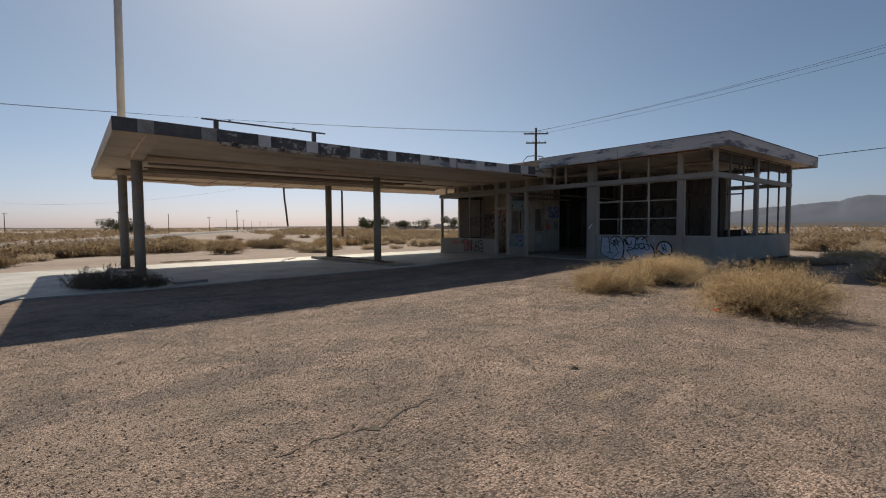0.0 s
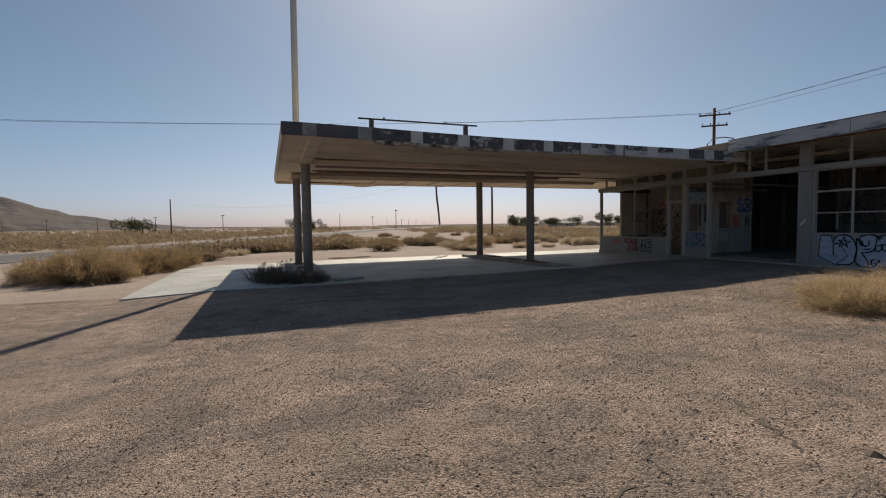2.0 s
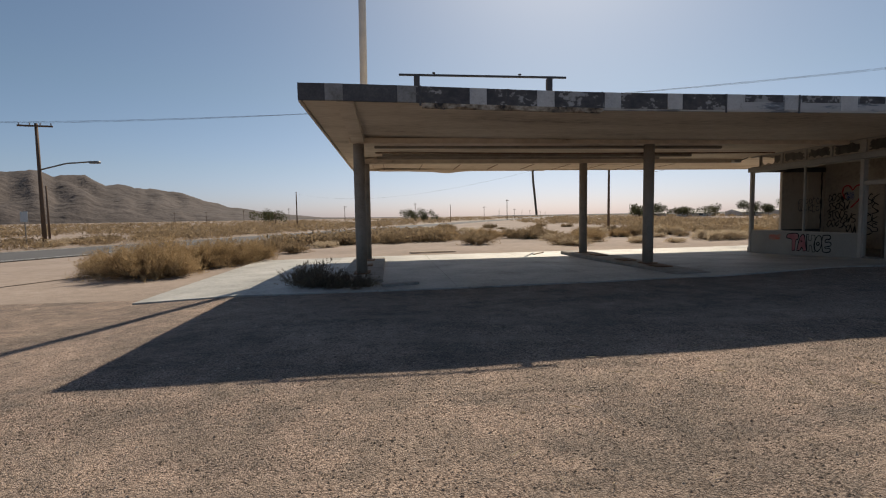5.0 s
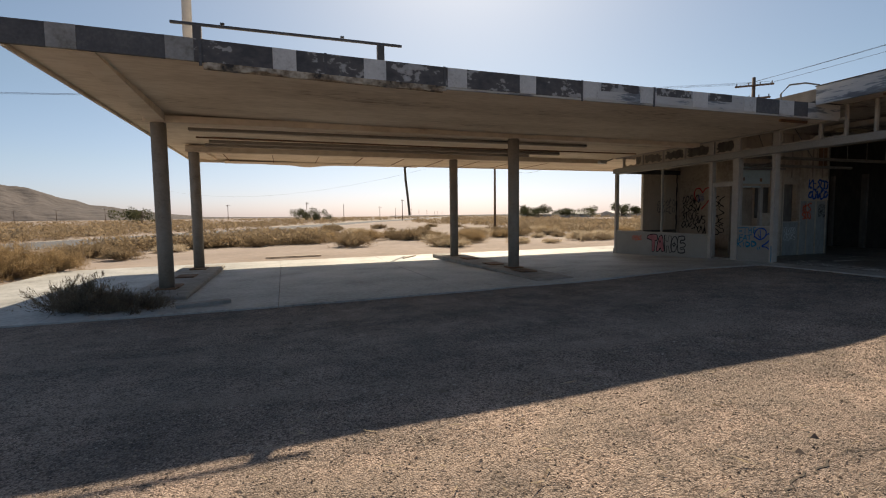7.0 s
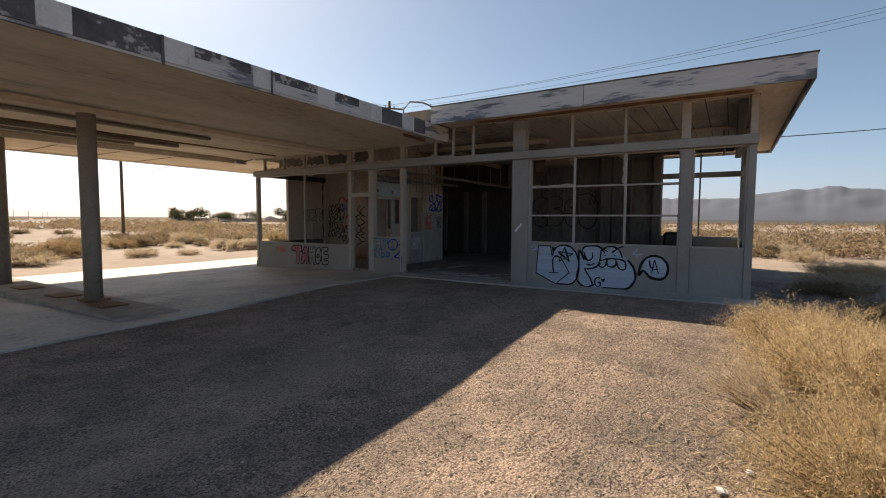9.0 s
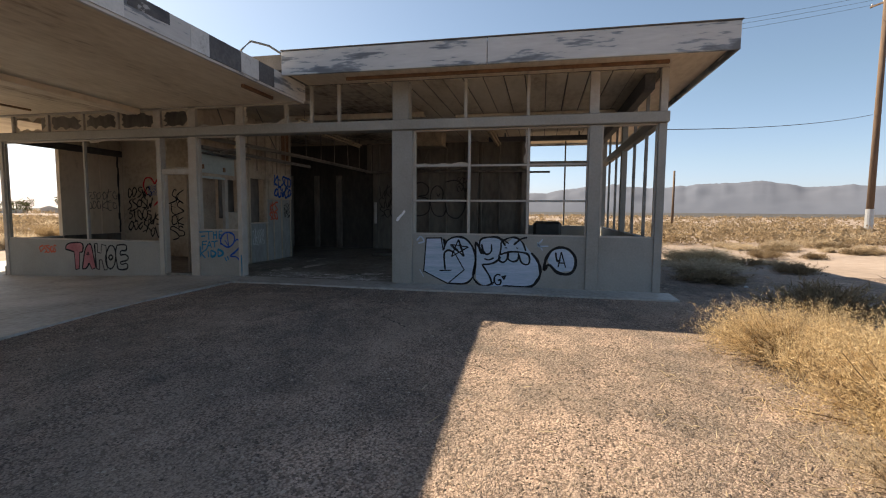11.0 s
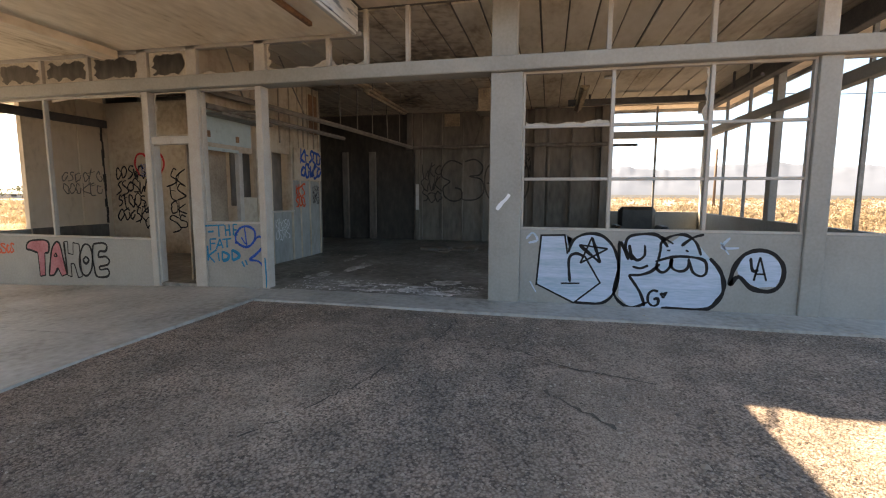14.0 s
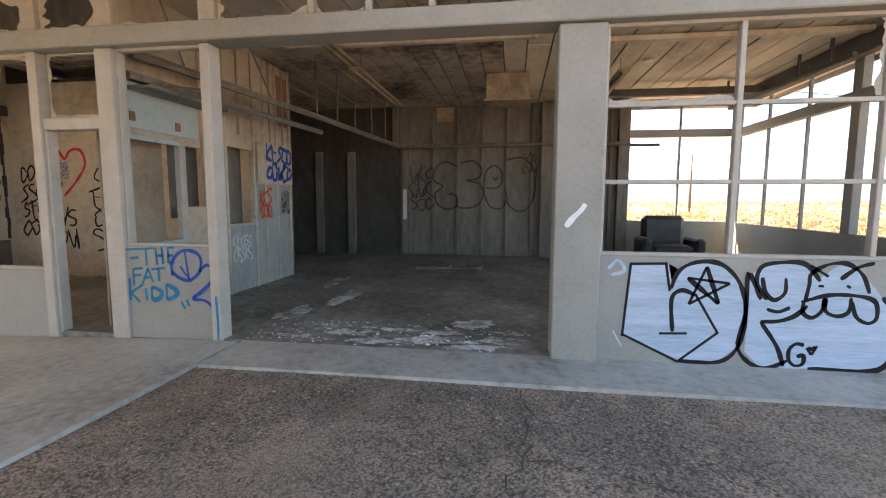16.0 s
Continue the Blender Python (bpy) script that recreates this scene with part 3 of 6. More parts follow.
# rear wall: glazed at the corner, ribbed panels behind the bay
wall_rear = thing("wall_rear", (RX, 13, 0), "soot-dark ribbed metal rear wall of the work bay", "wall", kind="structure")
part("low_panel", cuboid(RX - 0.02, RX + 0.1, 6.15, 8.47, -0.2, 0.97), M_GREY, wall_rear)
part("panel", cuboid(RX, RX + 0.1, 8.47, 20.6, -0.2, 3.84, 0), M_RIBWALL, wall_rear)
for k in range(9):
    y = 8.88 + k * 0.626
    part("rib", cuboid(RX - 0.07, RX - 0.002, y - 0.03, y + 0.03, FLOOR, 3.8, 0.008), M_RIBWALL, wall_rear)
part("pilaster", cuboid(RX - 0.2, RX - 0.075, 10.22, 10.55, FLOOR, 3.83, 0.012), M_RIBWALL, wall_rear)
part("pilaster", cuboid(RX - 0.2, RX - 0.025, 8.48, 8.74, FLOOR, 3.83, 0.012), M_RIBWALL, wall_rear)
part("pilaster", cuboid(RX - 0.2, RX - 0.078, 14.14, 14.3, 2.82, 3.83, 0.012), M_RIBWALL, wall_rear)
part("beam", tube([(RX - 0.27, 8.5, 2.80), (RX - 0.27, 11.5, 2.81), (RX - 0.27, 14.3, 2.79)], 0.05, 8), M_SOOTSHADE, wall_rear, "sooty pipe rail across the ribs")
part("vent_panel", cuboid(RX - 0.035, RX - 0.003, 12.72, 13.18, 3.42, 3.78, 0.006), M_DUCT, wall_rear, "pale patch where a vent was")
part("brace", tube([(RX - 0.1, 11.95, 3.75), (RX - 0.1, 12.3, 2.85)], 0.022, 6), M_RIBWALL, wall_rear)
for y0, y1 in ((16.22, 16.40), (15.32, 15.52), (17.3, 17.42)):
    part("post", cuboid(RX - 0.2, RX - 0.08, y0, y1, FLOOR, 2.7, 0.01), M_SOOTSHADE, wall_rear)
part("beam", cuboid(RX - 0.03, RX + 0.12, 6.15, 8.47, 2.96, 3.14, 0.01), M_GREY, wall_rear)
part("door_edge", cuboid(RX - 0.14, RX - 0.055, 13.93, 14.05, FLOOR, 2.72, 0.006), M_RIBWALL, wall_rear)
part("board_strip", cuboid(RX - 0.153, RX - 0.142, 13.94, 14.04, 0.95, 1.72, 0.003), M_WHITE, wall_rear, "strip of white chipped board")
# sheet coloured near black for the unlit space beside the door edge
part("soot_panel", cuboid(RX - 0.075, RX - 0.055, 14.13, 18.4, FLOOR, 3.8, 0.004), M_SHADEBLACK, wall_rear, "near-black sheet painting in the deep shade")
win_7 = thing("window_7", (RX, 7.3, 0.97), "rear corner window with no glass", "window", kind="structure")
part("mullion", cuboid(RX, RX + 0.06, 7.28, 7.33, 0.97, 2.96, 0.005), M_STEEL, win_7)
part("mullion", cuboid(RX, RX + 0.06, 7.28, 7.33, 3.14, 3.8, 0.005), M_STEEL, win_7)
part("pipe", tube([(RX - 0.12, 9.0, 2.77), (RX - 0.15, 7.8, 2.77)], 0.035, 10), M_DARK, win_7)

# north end: office window, then wallboard
wall_north = thing("wall_north", (18, 20.4, 0), "beige wallboard end wall with tagged panels", "wall", kind="structure")
part("low_panel", cuboid(FX + 0.081, 17.72, 20.32, 20.44, -0.3, 0.69), M_GREY, wall_north)
part("panel", cuboid(17.72, 18.84, 20.33, 20.45, -0.3, 3.5), M_BEIGELIT, wall_north)
part("panel", cuboid(18.86, 19.62, 20.33, 20.45, -0.3, 3.5), M_BEIGELIT, wall_north)
part("panel", cuboid(19.63, RX, 20.36, 20.45, -0.3, 3.84), M_SOOTSHADE, wall_north)
part("beam", cuboid(FX + 0.201, 19.6, 20.29, 20.327, 2.93, 3.11, 0.01), M_DARK, wall_north)

# dark uneven strip up the end of the north panels
tag_edge = bmesh.new()
for k in range(12):
    cuboid(19.40 + 0.015 * math.sin(k * 2.3), 19.45 + 0.012 * math.sin(k * 1.7), 20.315, 20.328, 0.72 + k * 0.19, 0.91 + k * 0.19, 0, tag_edge)
part("burnt_edge", tag_edge, M_SHADEBLACK, wall_north, "dark ragged board edge")
# dark band along the foot of the north panels
part("low_panel", cuboid(17.74, 19.4, 20.27, 20.328, FLOOR, 0.70, 0.01), M_SOOTSHADE, wall_north)

# office rear wall and the partition to the bay
wall_office = thing("wall_office", (19.6, 18, 0), "scrawled beige office back wall", "wall", kind="structure")
part("panel", cuboid(19.56, 19.64, 15.42, 20.32, FLOOR, 3.5), M_BEIGE, wall_office)
# unseen panel added so the clerestory over the office reads dark
part("bulkhead", cuboid(17.3, 17.36, 15.45, 20.28, 3.12, 3.84, 0), M_SOOTSHADE, wall_office, "added dark panel that blackens the panes over the office")
part("crack", cuboid(19.545, 19.556, 17.55, 17.562, FLOOR, 3.4, 0), M_DARK, wall_office)
PY = 15.34
partition = thing("wall_partition", (18.5, PY, 0), "panelled partition of pale blue and beige boards with empty openings", "wall", kind="structure")
part("panel", cuboid(FX + 0.16, 17.95, PY, PY + 0.07, 2.12, 3.75), M_BEIGE, partition)
part("panel", cuboid(FX + 0.17, 17.9, PY - 0.016, PY - 0.002, 2.22, 2.72), M_BLUEWALL, partition, "faded pale blue board")
part("stud", cuboid(17.54, 17.65, PY - 0.01, PY + 0.07, FLOOR, 2.12), M_FRAME, partition, "chipped cream stud")
part("panel", cuboid(FX + 0.16, 17.538, PY, PY + 0.06, FLOOR, 0.895), M_GREYBLUE, partition)
part("panel", cuboid(17.652, 18.05, PY, PY + 0.06, FLOOR, 1.35), M_BEIGE, partition)
part("panel", cuboid(18.05, 18.5, PY, PY + 0.07, FLOOR, 3.75), M_BEIGE, partition)
part("panel", cuboid(18.5, 19.2, PY, PY + 0.07, FLOOR, 1.05), M_GREYBLUE, partition)
part("panel", cuboid(18.5, 19.2, PY, PY + 0.07, 2.22, 3.75), M_BEIGE, partition)
part("panel", cuboid(19.2, 20.45, PY, PY + 0.07, FLOOR, 3.75), M_BEIGE, partition)
for x in (18.05, 18.48, 19.22, 19.55, 19.95, 20.42):
    part("batten", cuboid(x - 0.025, x + 0.025, PY - 0.03, PY - 0.002, FLOOR, 3.74, 0.005), M_BEIGE, partition)
part("panel", cuboid(19.25, 19.53, PY - 0.018, PY - 0.003, FLOOR, 1.70), M_GREYBLUE, partition, "faded grey-blue board")
part("panel", cuboid(19.58, 19.92, PY - 0.018, PY - 0.003, FLOOR, 1.70), M_GREYBLUE, partition, "faded grey-blue board")
part("panel", cuboid(19.98, 20.39, PY - 0.018, PY - 0.003, FLOOR, 1.70), M_GREYBLUE, partition, "faded grey-blue board")
part("sign_board", cuboid(19.28, 20.46, PY - 0.05, PY - 0.032, 1.72, 2.38), M_BEIGE, partition, "tagged sheet of board")
for x in (18.27, 18.83, 19.75, 20.2):
    part("batten", cuboid(x - 0.02, x + 0.02, PY - 0.025, PY - 0.002, 2.42, 3.74, 0.005), M_COLUMN, partition)
part("panel", cuboid(19.98, 20.38, PY - 0.018, PY - 0.003, 2.75, 3.6), M_RUST, partition, "rust-stained board")
part("sill", cuboid(18.45, 19.25, PY - 0.05, PY + 0.08, 1.05, 1.08), M_FRAME, partition)
part("board", cuboid(16.7, 17.62, PY + 0.3, PY + 0.33, FLOOR, 2.3), M_BROWNBOARD, partition, "brown board behind the opening")
# two dark boards put the shade into the openings in front of them
part("board", cuboid(17.66, 18.2, PY + 0.24, PY + 0.27, 1.2, 2.3), M_SOOTSHADE, partition, "dark board in place of the shade behind the opening")
part("board", cuboid(18.44, 19.26, PY + 0.24, PY + 0.27, 0.9, 2.4), M_SOOTSHADE, partition, "dark board in place of the shade behind the opening")
part("trim", cuboid(16.72, 17.53, PY - 0.03, PY - 0.001, 2.10, 2.15, 0.004), M_BLUEWALL, partition)
part("trim", cuboid(16.72, 17.53, PY - 0.05, PY + 0.05, 0.90, 0.95, 0.004), M_BLUEWALL, partition)
part("hinge", cuboid(16.78, 16.86, PY - 0.03, PY - 0.017, 2.3, 2.4, 0.004), M_RUST, partition)
part("hinge", cuboid(17.48, 17.56, PY - 0.03, PY - 0.011, 2.28, 2.38, 0.004), M_RUST, partition)
part("wall_stub", cuboid(20.45, 20.55, PY, 20.3, FLOOR, 3.8, 0), M_SOOTSHADE, partition)

# ceiling of boards with open joints
bm = bmesh.new()
k = 0
for i in range(40):
    y0 = 6.14 + i * 0.377
    if y0 + 0.37 > 20.4:
        break
    for x0, x1 in ((FX + 0.12, 19.83), (19.85, RX)):
        had = len(bm.faces)
        cuboid(x0, x1, y0, y0 + 0.347 + 0.014 * random.random(), 3.842 + 0.014 * random.random(), 3.872, 0.004, bm)
        bm.faces.ensure_lookup_table()
        for fc in bm.faces[had:]:
            fc.material_index = 1 if y0 > 11.3 or (y0 > 9.6 and x0 > 20) else 0
ceiling = part("ceiling", bm, M_CEILPALE, None)
ceiling.data.materials.append(M_CEIL)
tagged(ceiling, "stained plank ceiling with dark open joints", "ceiling", kind="structure")

frame_beams = thing("ceiling_beam", (22.5, 7.8, 3.6), "dark steel beams under the shop ceiling", "beam", kind="structure")
part("beam", cuboid(22.45, 22.6, 6.35, 9.7, 3.58, 3.72, 0.01), M_DARK, frame_beams)
part("beam", cuboid(FX + 0.25, RX - 0.05, 6.16, 6.33, 3.55, 3.83, 0.012), M_DARK, frame_beams)
part("beam", cuboid(19.02, 19.14, 10.9, 14.6, 3.70, 3.835, 0.01), M_CEILPALE, frame_beams, "stained pale board across the bay ceiling")
part("beam", cuboid(19.55, 19.7, 6.4, 10.2, 3.76, 3.835, 0.008), M_CEILPALE, frame_beams, "stained pale board across the shop ceiling")
for x, y in ((22.52, 7.0), (22.52, 9.2), (20.1, 6.6), (20.9, 6.6)):
    part("hanger", cuboid(x - 0.02, x + 0.02, y - 0.02, y + 0.02, 3.45 if y < 6.7 else 3.72, 3.838, 0.003), M_DARK, frame_beams)
part("pipe", tube([(19.6, 6.6, 3.47), (22.3, 6.6, 3.47)], 0.035, 8), M_DARK, frame_beams)
# plain white disc in a ring under the ceiling boards
spot = thing("ceiling_lamp", (20.83, 8.97, 3.83), "small round white disc on the shop ceiling", "ceiling light")
part("trim_ring", tube([(20.83, 8.97, 3.815), (20.83, 8.97, 3.841)], 0.085, 20), M_WHITE, spot)
part("lens", tube([(20.83, 8.97, 3.806), (20.83, 8.97, 3.814)], 0.07, 20), M_WHITEPAINT, spot)

# main roof
def sloped_box(x0, x1, y0, y1, top, bottom, inset=0.0):
    bm = bmesh.new()
    lo = [bm.verts.new((x, y, bottom)) for x, y in ((x0 + inset, y0 + inset), (x1 - inset, y0 + inset), (x1 - inset, y1 - inset), (x0 + inset, y1 - inset))]
    hi = [bm.verts.new((x, y, top)) for x, y in ((x0, y0), (x1, y0), (x1, y1), (x0, y1))]
    bm.faces.new(lo[::-1])
    bm.faces.new(hi)
    for i in range(4):
        bm.faces.new((lo[i], lo[(i + 1) % 4], hi[(i + 1) % 4], hi[i]))
    return bm


roof = thing("roof", (20, 13, 3.9), "flat overhanging roof with a peeling white and grey fascia", "roof", kind="structure")
part("deck", sloped_box(15.5, 25.0, 5.35, 21.0, 4.14, 3.875), M_ROOFTOP, roof)
part("soffit", cuboid(15.52, FX - 0.005, 5.37, 12.56, 3.845, 3.872, 0), M_SOFFIT, roof)
part("soffit", cuboid(FX, 24.98, 5.37, 5.98, 3.845, 3.872, 0), M_SOFFIT, roof)
part("soffit", cuboid(RX + 0.125, 24.98, 5.985, 20.9, 3.845, 3.872, 0), M_SOFFIT, roof)
ys = [5.3, 8.95, 12.57]
for a, b in zip(ys, ys[1:]):
    part("fascia", cuboid(15.44, 15.49, a, b - 0.012, 3.76, 4.17, 0.008), M_PEEL, roof, "peeling white fascia board")
for a, b in ((15.495, 20.2), (20.21, 25.05)):
    part("fascia", cuboid(a, b, 5.30, 5.345, 3.76, 4.17, 0.008), M_PEEL, roof)
part("fascia", cuboid(25.005, 25.05, 5.35, 21.0, 3.76, 4.17, 0.008), M_PEEL, roof)
part("drip_edge", cuboid(15.42, 15.50, 5.28, 12.57, 4.172, 4.19, 0.004), M_DARK, roof)
part("drip_edge", cuboid(15.505, 25.06, 5.28, 5.35, 4.172, 4.19, 0.004), M_DARK, roof)
part("rust_trim", cuboid(16.0, 16.06, 6.1, 11.6, 3.79, 3.843, 0.005), M_RUST, roof, "rust-stained trim under the eave")

# ---- pump canopy ----
CY0, CY1, CX0 = 12.577, 24.9, 0.763


def top_z(x):
    return 3.92 - 0.10 * ss(0.5, 7.5, x)


canopy = thing("canopy", (8, 18.7, 3.6), "long flat pump canopy with stained soffit and chequered fascia", "canopy", kind="structure")
bm = bmesh.new()
for a, b in ((CX0 + 0.06, 5.0), (5.0, 10.0), (10.0, 16.38)):
    v = []
    for x in (a, b):
        for y in (CY0 + 0.06, CY1 - 0.06):
            for z in (top_z(x) - 0.36 + 0.07, top_z(x) - 0.03):
                v.append(bm.verts.new((x, y, z)))
    for f in ((0, 1, 3, 2), (4, 6, 7, 5), (0, 4, 5, 1), (2, 3, 7, 6), (0, 2, 6, 4), (1, 5, 7, 3)):
        bm.faces.new([v[i] for i in f])
bmesh.ops.remove_doubles(bm, verts=bm.verts, dist=0.0005)
part("deck", bm, M_SOFFIT, canopy)
part("deck", cuboid(16.382, 20.3, 20.47, CY1 - 0.06, 3.53, 3.79, 0), M_SOFFIT, canopy)
part("fascia_panel", cuboid(16.405, 20.3, CY1 - 0.05, CY1, 3.50, 3.82, 0.006), M_SOFFIT, canopy)


def fascia_piece(x0, x1, y, mat, name="fascia_panel", drop=0.33, label=""):
    bm = bmesh.new()
    v = []
    for x in (x0, x1):
        for yy in (y, y + 0.05):
            for z in (top_z(x) - drop, top_z(x)):
                v.append(bm.verts.new((x, yy, z)))
    for f in ((0, 1, 3, 2), (4, 6, 7, 5), (0, 4, 5, 1), (2, 3, 7, 6), (0, 2, 6, 4), (1, 5, 7, 3)):
        bm.faces.new([v[i] for i in f])
    bmesh.ops.recalc_face_normals(bm, faces=bm.faces)
    return part(name, bm, mat, canopy, label)


# chequered front: white squares between dark lengths, peeled to white near the shop
cuts = [0.763, 1.25, 1.58, 2.59, 2.94, 3.97, 4.30, 5.30, 5.65, 6.68, 7.02, 8.01, 8.33, 9.3, 9.65, 10.6, 10.95, 11.9, 12.3, 13.3, 13.65, 14.35, 14.8, 15.25, 16.32]
for i, (a, b) in enumerate(zip(cuts, cuts[1:])):
    light = i % 2 == 1
    m = M_WHITE if light else (M_DARK if a < 2.5 else M_PEELDARK if a < 8.5 else M_PEEL)
    if a >= 13.6:
        m = M_DARK if not light else M_WHITE
    if a > 15:
        m = M_PEEL
    if light and a < 3:
        m = M_DIRTYSQUARE
    fascia_piece(a, b - 0.002, CY0 + (0.0 if light else 0.004), m, drop=0.31)
    if not light and 8.5 < a < 13.4:                # dark paint left along the upper half only
        fascia_piece(a + 0.05, b - (0.35 if a > 12 else 0.04), CY0 - 0.001, M_PEELDARK, "paint_strip", 0.15, "dark flaking paint left along the top")
for a, b in ((3.05, 6.6), (6.62, 16.3)):
    fascia_piece(a, b, CY0 + 0.02, M_PEEL if a > 5 else M_TORN, "fascia_backing", 0.40 if a < 6 else 0.345, "exposed stained board under the fascia")
part("fascia_panel", cuboid(CX0, CX0 + 0.05, CY0 + 0.055, CY1, 3.58, 3.92, 0.006), M_SOFFIT, canopy)
part("fascia_panel", cuboid(CX0 + 0.055, 16.4, CY1 - 0.05, CY1, 3.50, 3.82, 0.006), M_SOFFIT, canopy)
part("header", cuboid(1.35, 16.38, 16.45, 16.75, 3.42, 3.57, 0.01), M_SOFFIT, canopy)
part("header", cuboid(1.35, 16.38, 20.85, 21.15, 3.37, 3.57, 0.01), M_SOFFIT, canopy)
for tip, root in ((CY0 + 0.07, 16.44), (CY1 - 0.06, 21.16)):
    bm = bmesh.new()
    ends = [[bm.verts.new((x, y, z)) for x, z in ((1.44, low_z), (1.76, low_z), (1.76, 3.615), (1.44, 3.615))] for y, low_z in ((tip, 3.585), (root, 3.44))]
    for k in range(4):
        bm.faces.new((ends[0][k], ends[0][(k + 1) % 4], ends[1][(k + 1) % 4], ends[1][k]))
    bm.faces.new(ends[0])
    bm.faces.new(ends[1][::-1])
    bmesh.ops.recalc_face_normals(bm, faces=bm.faces)
    part("outrigger", bm, M_SOFFIT, canopy)
for y, z, a, b in ((17.6, 3.49, 2.0, 13.0), (19.4, 3.47, 2.2, 13.2), (20.1, 3.48, 2.0, 12.4)):
    part("light_channel", cuboid(a, b, y - 0.07, y + 0.07, z - 0.04, 3.52, 0.01), M_COLUMN, canopy, "brown light channel along the soffit")
part("conduit", tube([(2.0, 18.6, 3.46), (8.0, 18.62, 3.44), (15.8, 18.6, 3.46)], 0.022, 8), M_RUST, canopy)
part("bracket", cuboid(15.0, 15.9, 13.0, 13.06, 3.47, 3.53, 0.01), M_RUST, canopy)
for i in range(9):
    x = 2.2 + i * 1.55
    part("soffit_seam", cuboid(x, x + 0.02, 21.2, 24.8, 3.515, 3.535, 0), M_RUST, canopy)
for x in (3.02, 4.72, 6.62, 9.28, 10.93):
    part("fascia_strap", cuboid(x - 0.02, x + 0.02, CY0 - 0.012, CY0 - 0.002, top_z(x) - 0.37, top_z(x) + 0.006, 0.003), M_DARK, canopy, "dark joint strip")
bm = bmesh.new()
prev = None
for i in range(60):
    x = 3.1 + i * 0.06
    dip = 0.05 * noise.noise((x * 2.2, 7, 0)) + 0.02 * noise.noise((x * 8, 7, 0))
    row = [bm.verts.new((x, CY0 - 0.012, top_z(x) - 0.31)), bm.verts.new((x, CY0 - 0.016 - abs(dip) * 0.5, top_z(x) - 0.40 + dip))]
    if prev:
        bm.faces.new((prev[0], row[0], row[1], prev[1]))
    prev = row
part("torn_trim", bm, M_TORN, canopy, "bent torn trim hanging under the fascia")
# torn lining hanging at the back edge
bm = bmesh.new()
prev = None
for i in range(41):
    x = 2.0 + i * 0.19
    z = 3.51 - 0.05 * max(0, noise.noise((x * 0.9, 3, 0))) - 0.07 * math.exp(-((x - 5.0) / 0.7) ** 2)
    row = [bm.verts.new((x, CY1 - 0.35, 3.53)), bm.verts.new((x, CY1 - 0.03, z - 0.03)), bm.verts.new((x, CY1 - 0.03, z))]
    if prev:
        for k in range(2):
            bm.faces.new((prev[k], prev[k + 1], row[k + 1], row[k]))
    prev = row
part("torn_lining", bm, M_SOFFIT, canopy, "sagging torn edge of the soffit lining")
part("hanging_pipe", tube([(9.3, CY1 - 0.2, 3.54), (9.02, CY1 - 0.2, 3.45), (9.05, CY1 - 0.2, 2.9), (9.12, CY1 - 0.2, 2.3), (9.2, CY1 - 0.2, 1.42)], 0.05, 10), M_DARK, canopy, "bent pipe hanging from the back edge")
cg = thing("roof_sign", (4.3, 12.75, 3.85), "empty steel sign rail bolted on the canopy edge", "sign")
for x in (2.97, 5.60):
    part("post", cuboid(x - 0.055, x + 0.055, 12.70, 12.80, top_z(x) - 0.05, 4.12, 0.008), M_DARK, cg)
part("rail", cuboid(2.63, 5.95, 12.733, 12.767, 4.122, 4.162, 0.006), M_DARK, cg)
for x in (3.3, 5.0):
    part("bolt", cuboid(x - 0.03, x + 0.03, 12.73, 12.77, 4.171, 4.20, 0.008), M_DARK, cg)
sp = thing("sign_pole", (1.58, 20.7, 3.85), "tall pale steel sign pole rising through the canopy roof", "pole")
part("collar", tube([(1.58, 20.7, 3.80), (1.59, 20.7, 5.3)], 0.165, 20), M_SIGNPOLE, sp, smooth=True)
part("ring", tube([(1.585, 20.7, 4.15), (1.585, 20.7, 4.24)], 0.185, 20), M_STEEL, sp)
part("shaft", tube([(1.59, 20.7, 5.3), (1.62, 20.7, 9), (1.67, 20.7, 15)], 0.13, 20), M_SIGNPOLE, sp, smooth=True)


def column(x, y, z0, z1, label):
    ob = thing("canopy_column", (x, y, z0), label, "column", "canopy columns")
    part("shaft", tube([(x, y, z0), (x, y, 1.0), (x, y, 2.2), (x, y, z1)], 0.15, 24), M_COLUMN, ob, smooth=True)
    part("base_plate", cuboid(x - 0.2, x + 0.2, y - 0.2, y + 0.2, z0 - 0.02, z0 + 0.015, 0.004), M_RUST, ob)
    return ob


column(1.60, 16.6, -0.10, 3.42, "round brown canopy column on a planted island")
column(1.56, 21.0, -0.12, 3.38, "round brown canopy column on a kerbed island")
column(9.98, 16.6, -0.04, 3.42, "round brown canopy column on a pump island")
column(9.87, 21.0, -0.08, 3.38, "round brown canopy column on a pump island")


def island(x0, x1, y0, y1, label):
    cx, cy = (x0 + x1) / 2, (y0 + y1) / 2
    z = ground_z(cx, cy)
    ob = thing("pump_island", (cx, cy, z), label, "kerb", "pump islands")
    part("kerb", cuboid(x0, x1, y0, y1, z - 0.1, z + 0.13, 0.025), M_KERB, ob)
    for k in range(3):
        yy = y0 + 1.2 + k * 1.9
        part("pump_plate", cuboid(cx - 0.22, cx + 0.22, yy, yy + 0.6, z + 0.131, z + 0.16, 0.006), M_RUST, ob, "rusty cover where a pump stood")
    return ob


island(9.42, 10.42, 14.4, 22.2, "low worn concrete pump island with rusty plates")
island(1.02, 2.18, 15.4, 21.9, "low worn concrete pump island overgrown at one end")

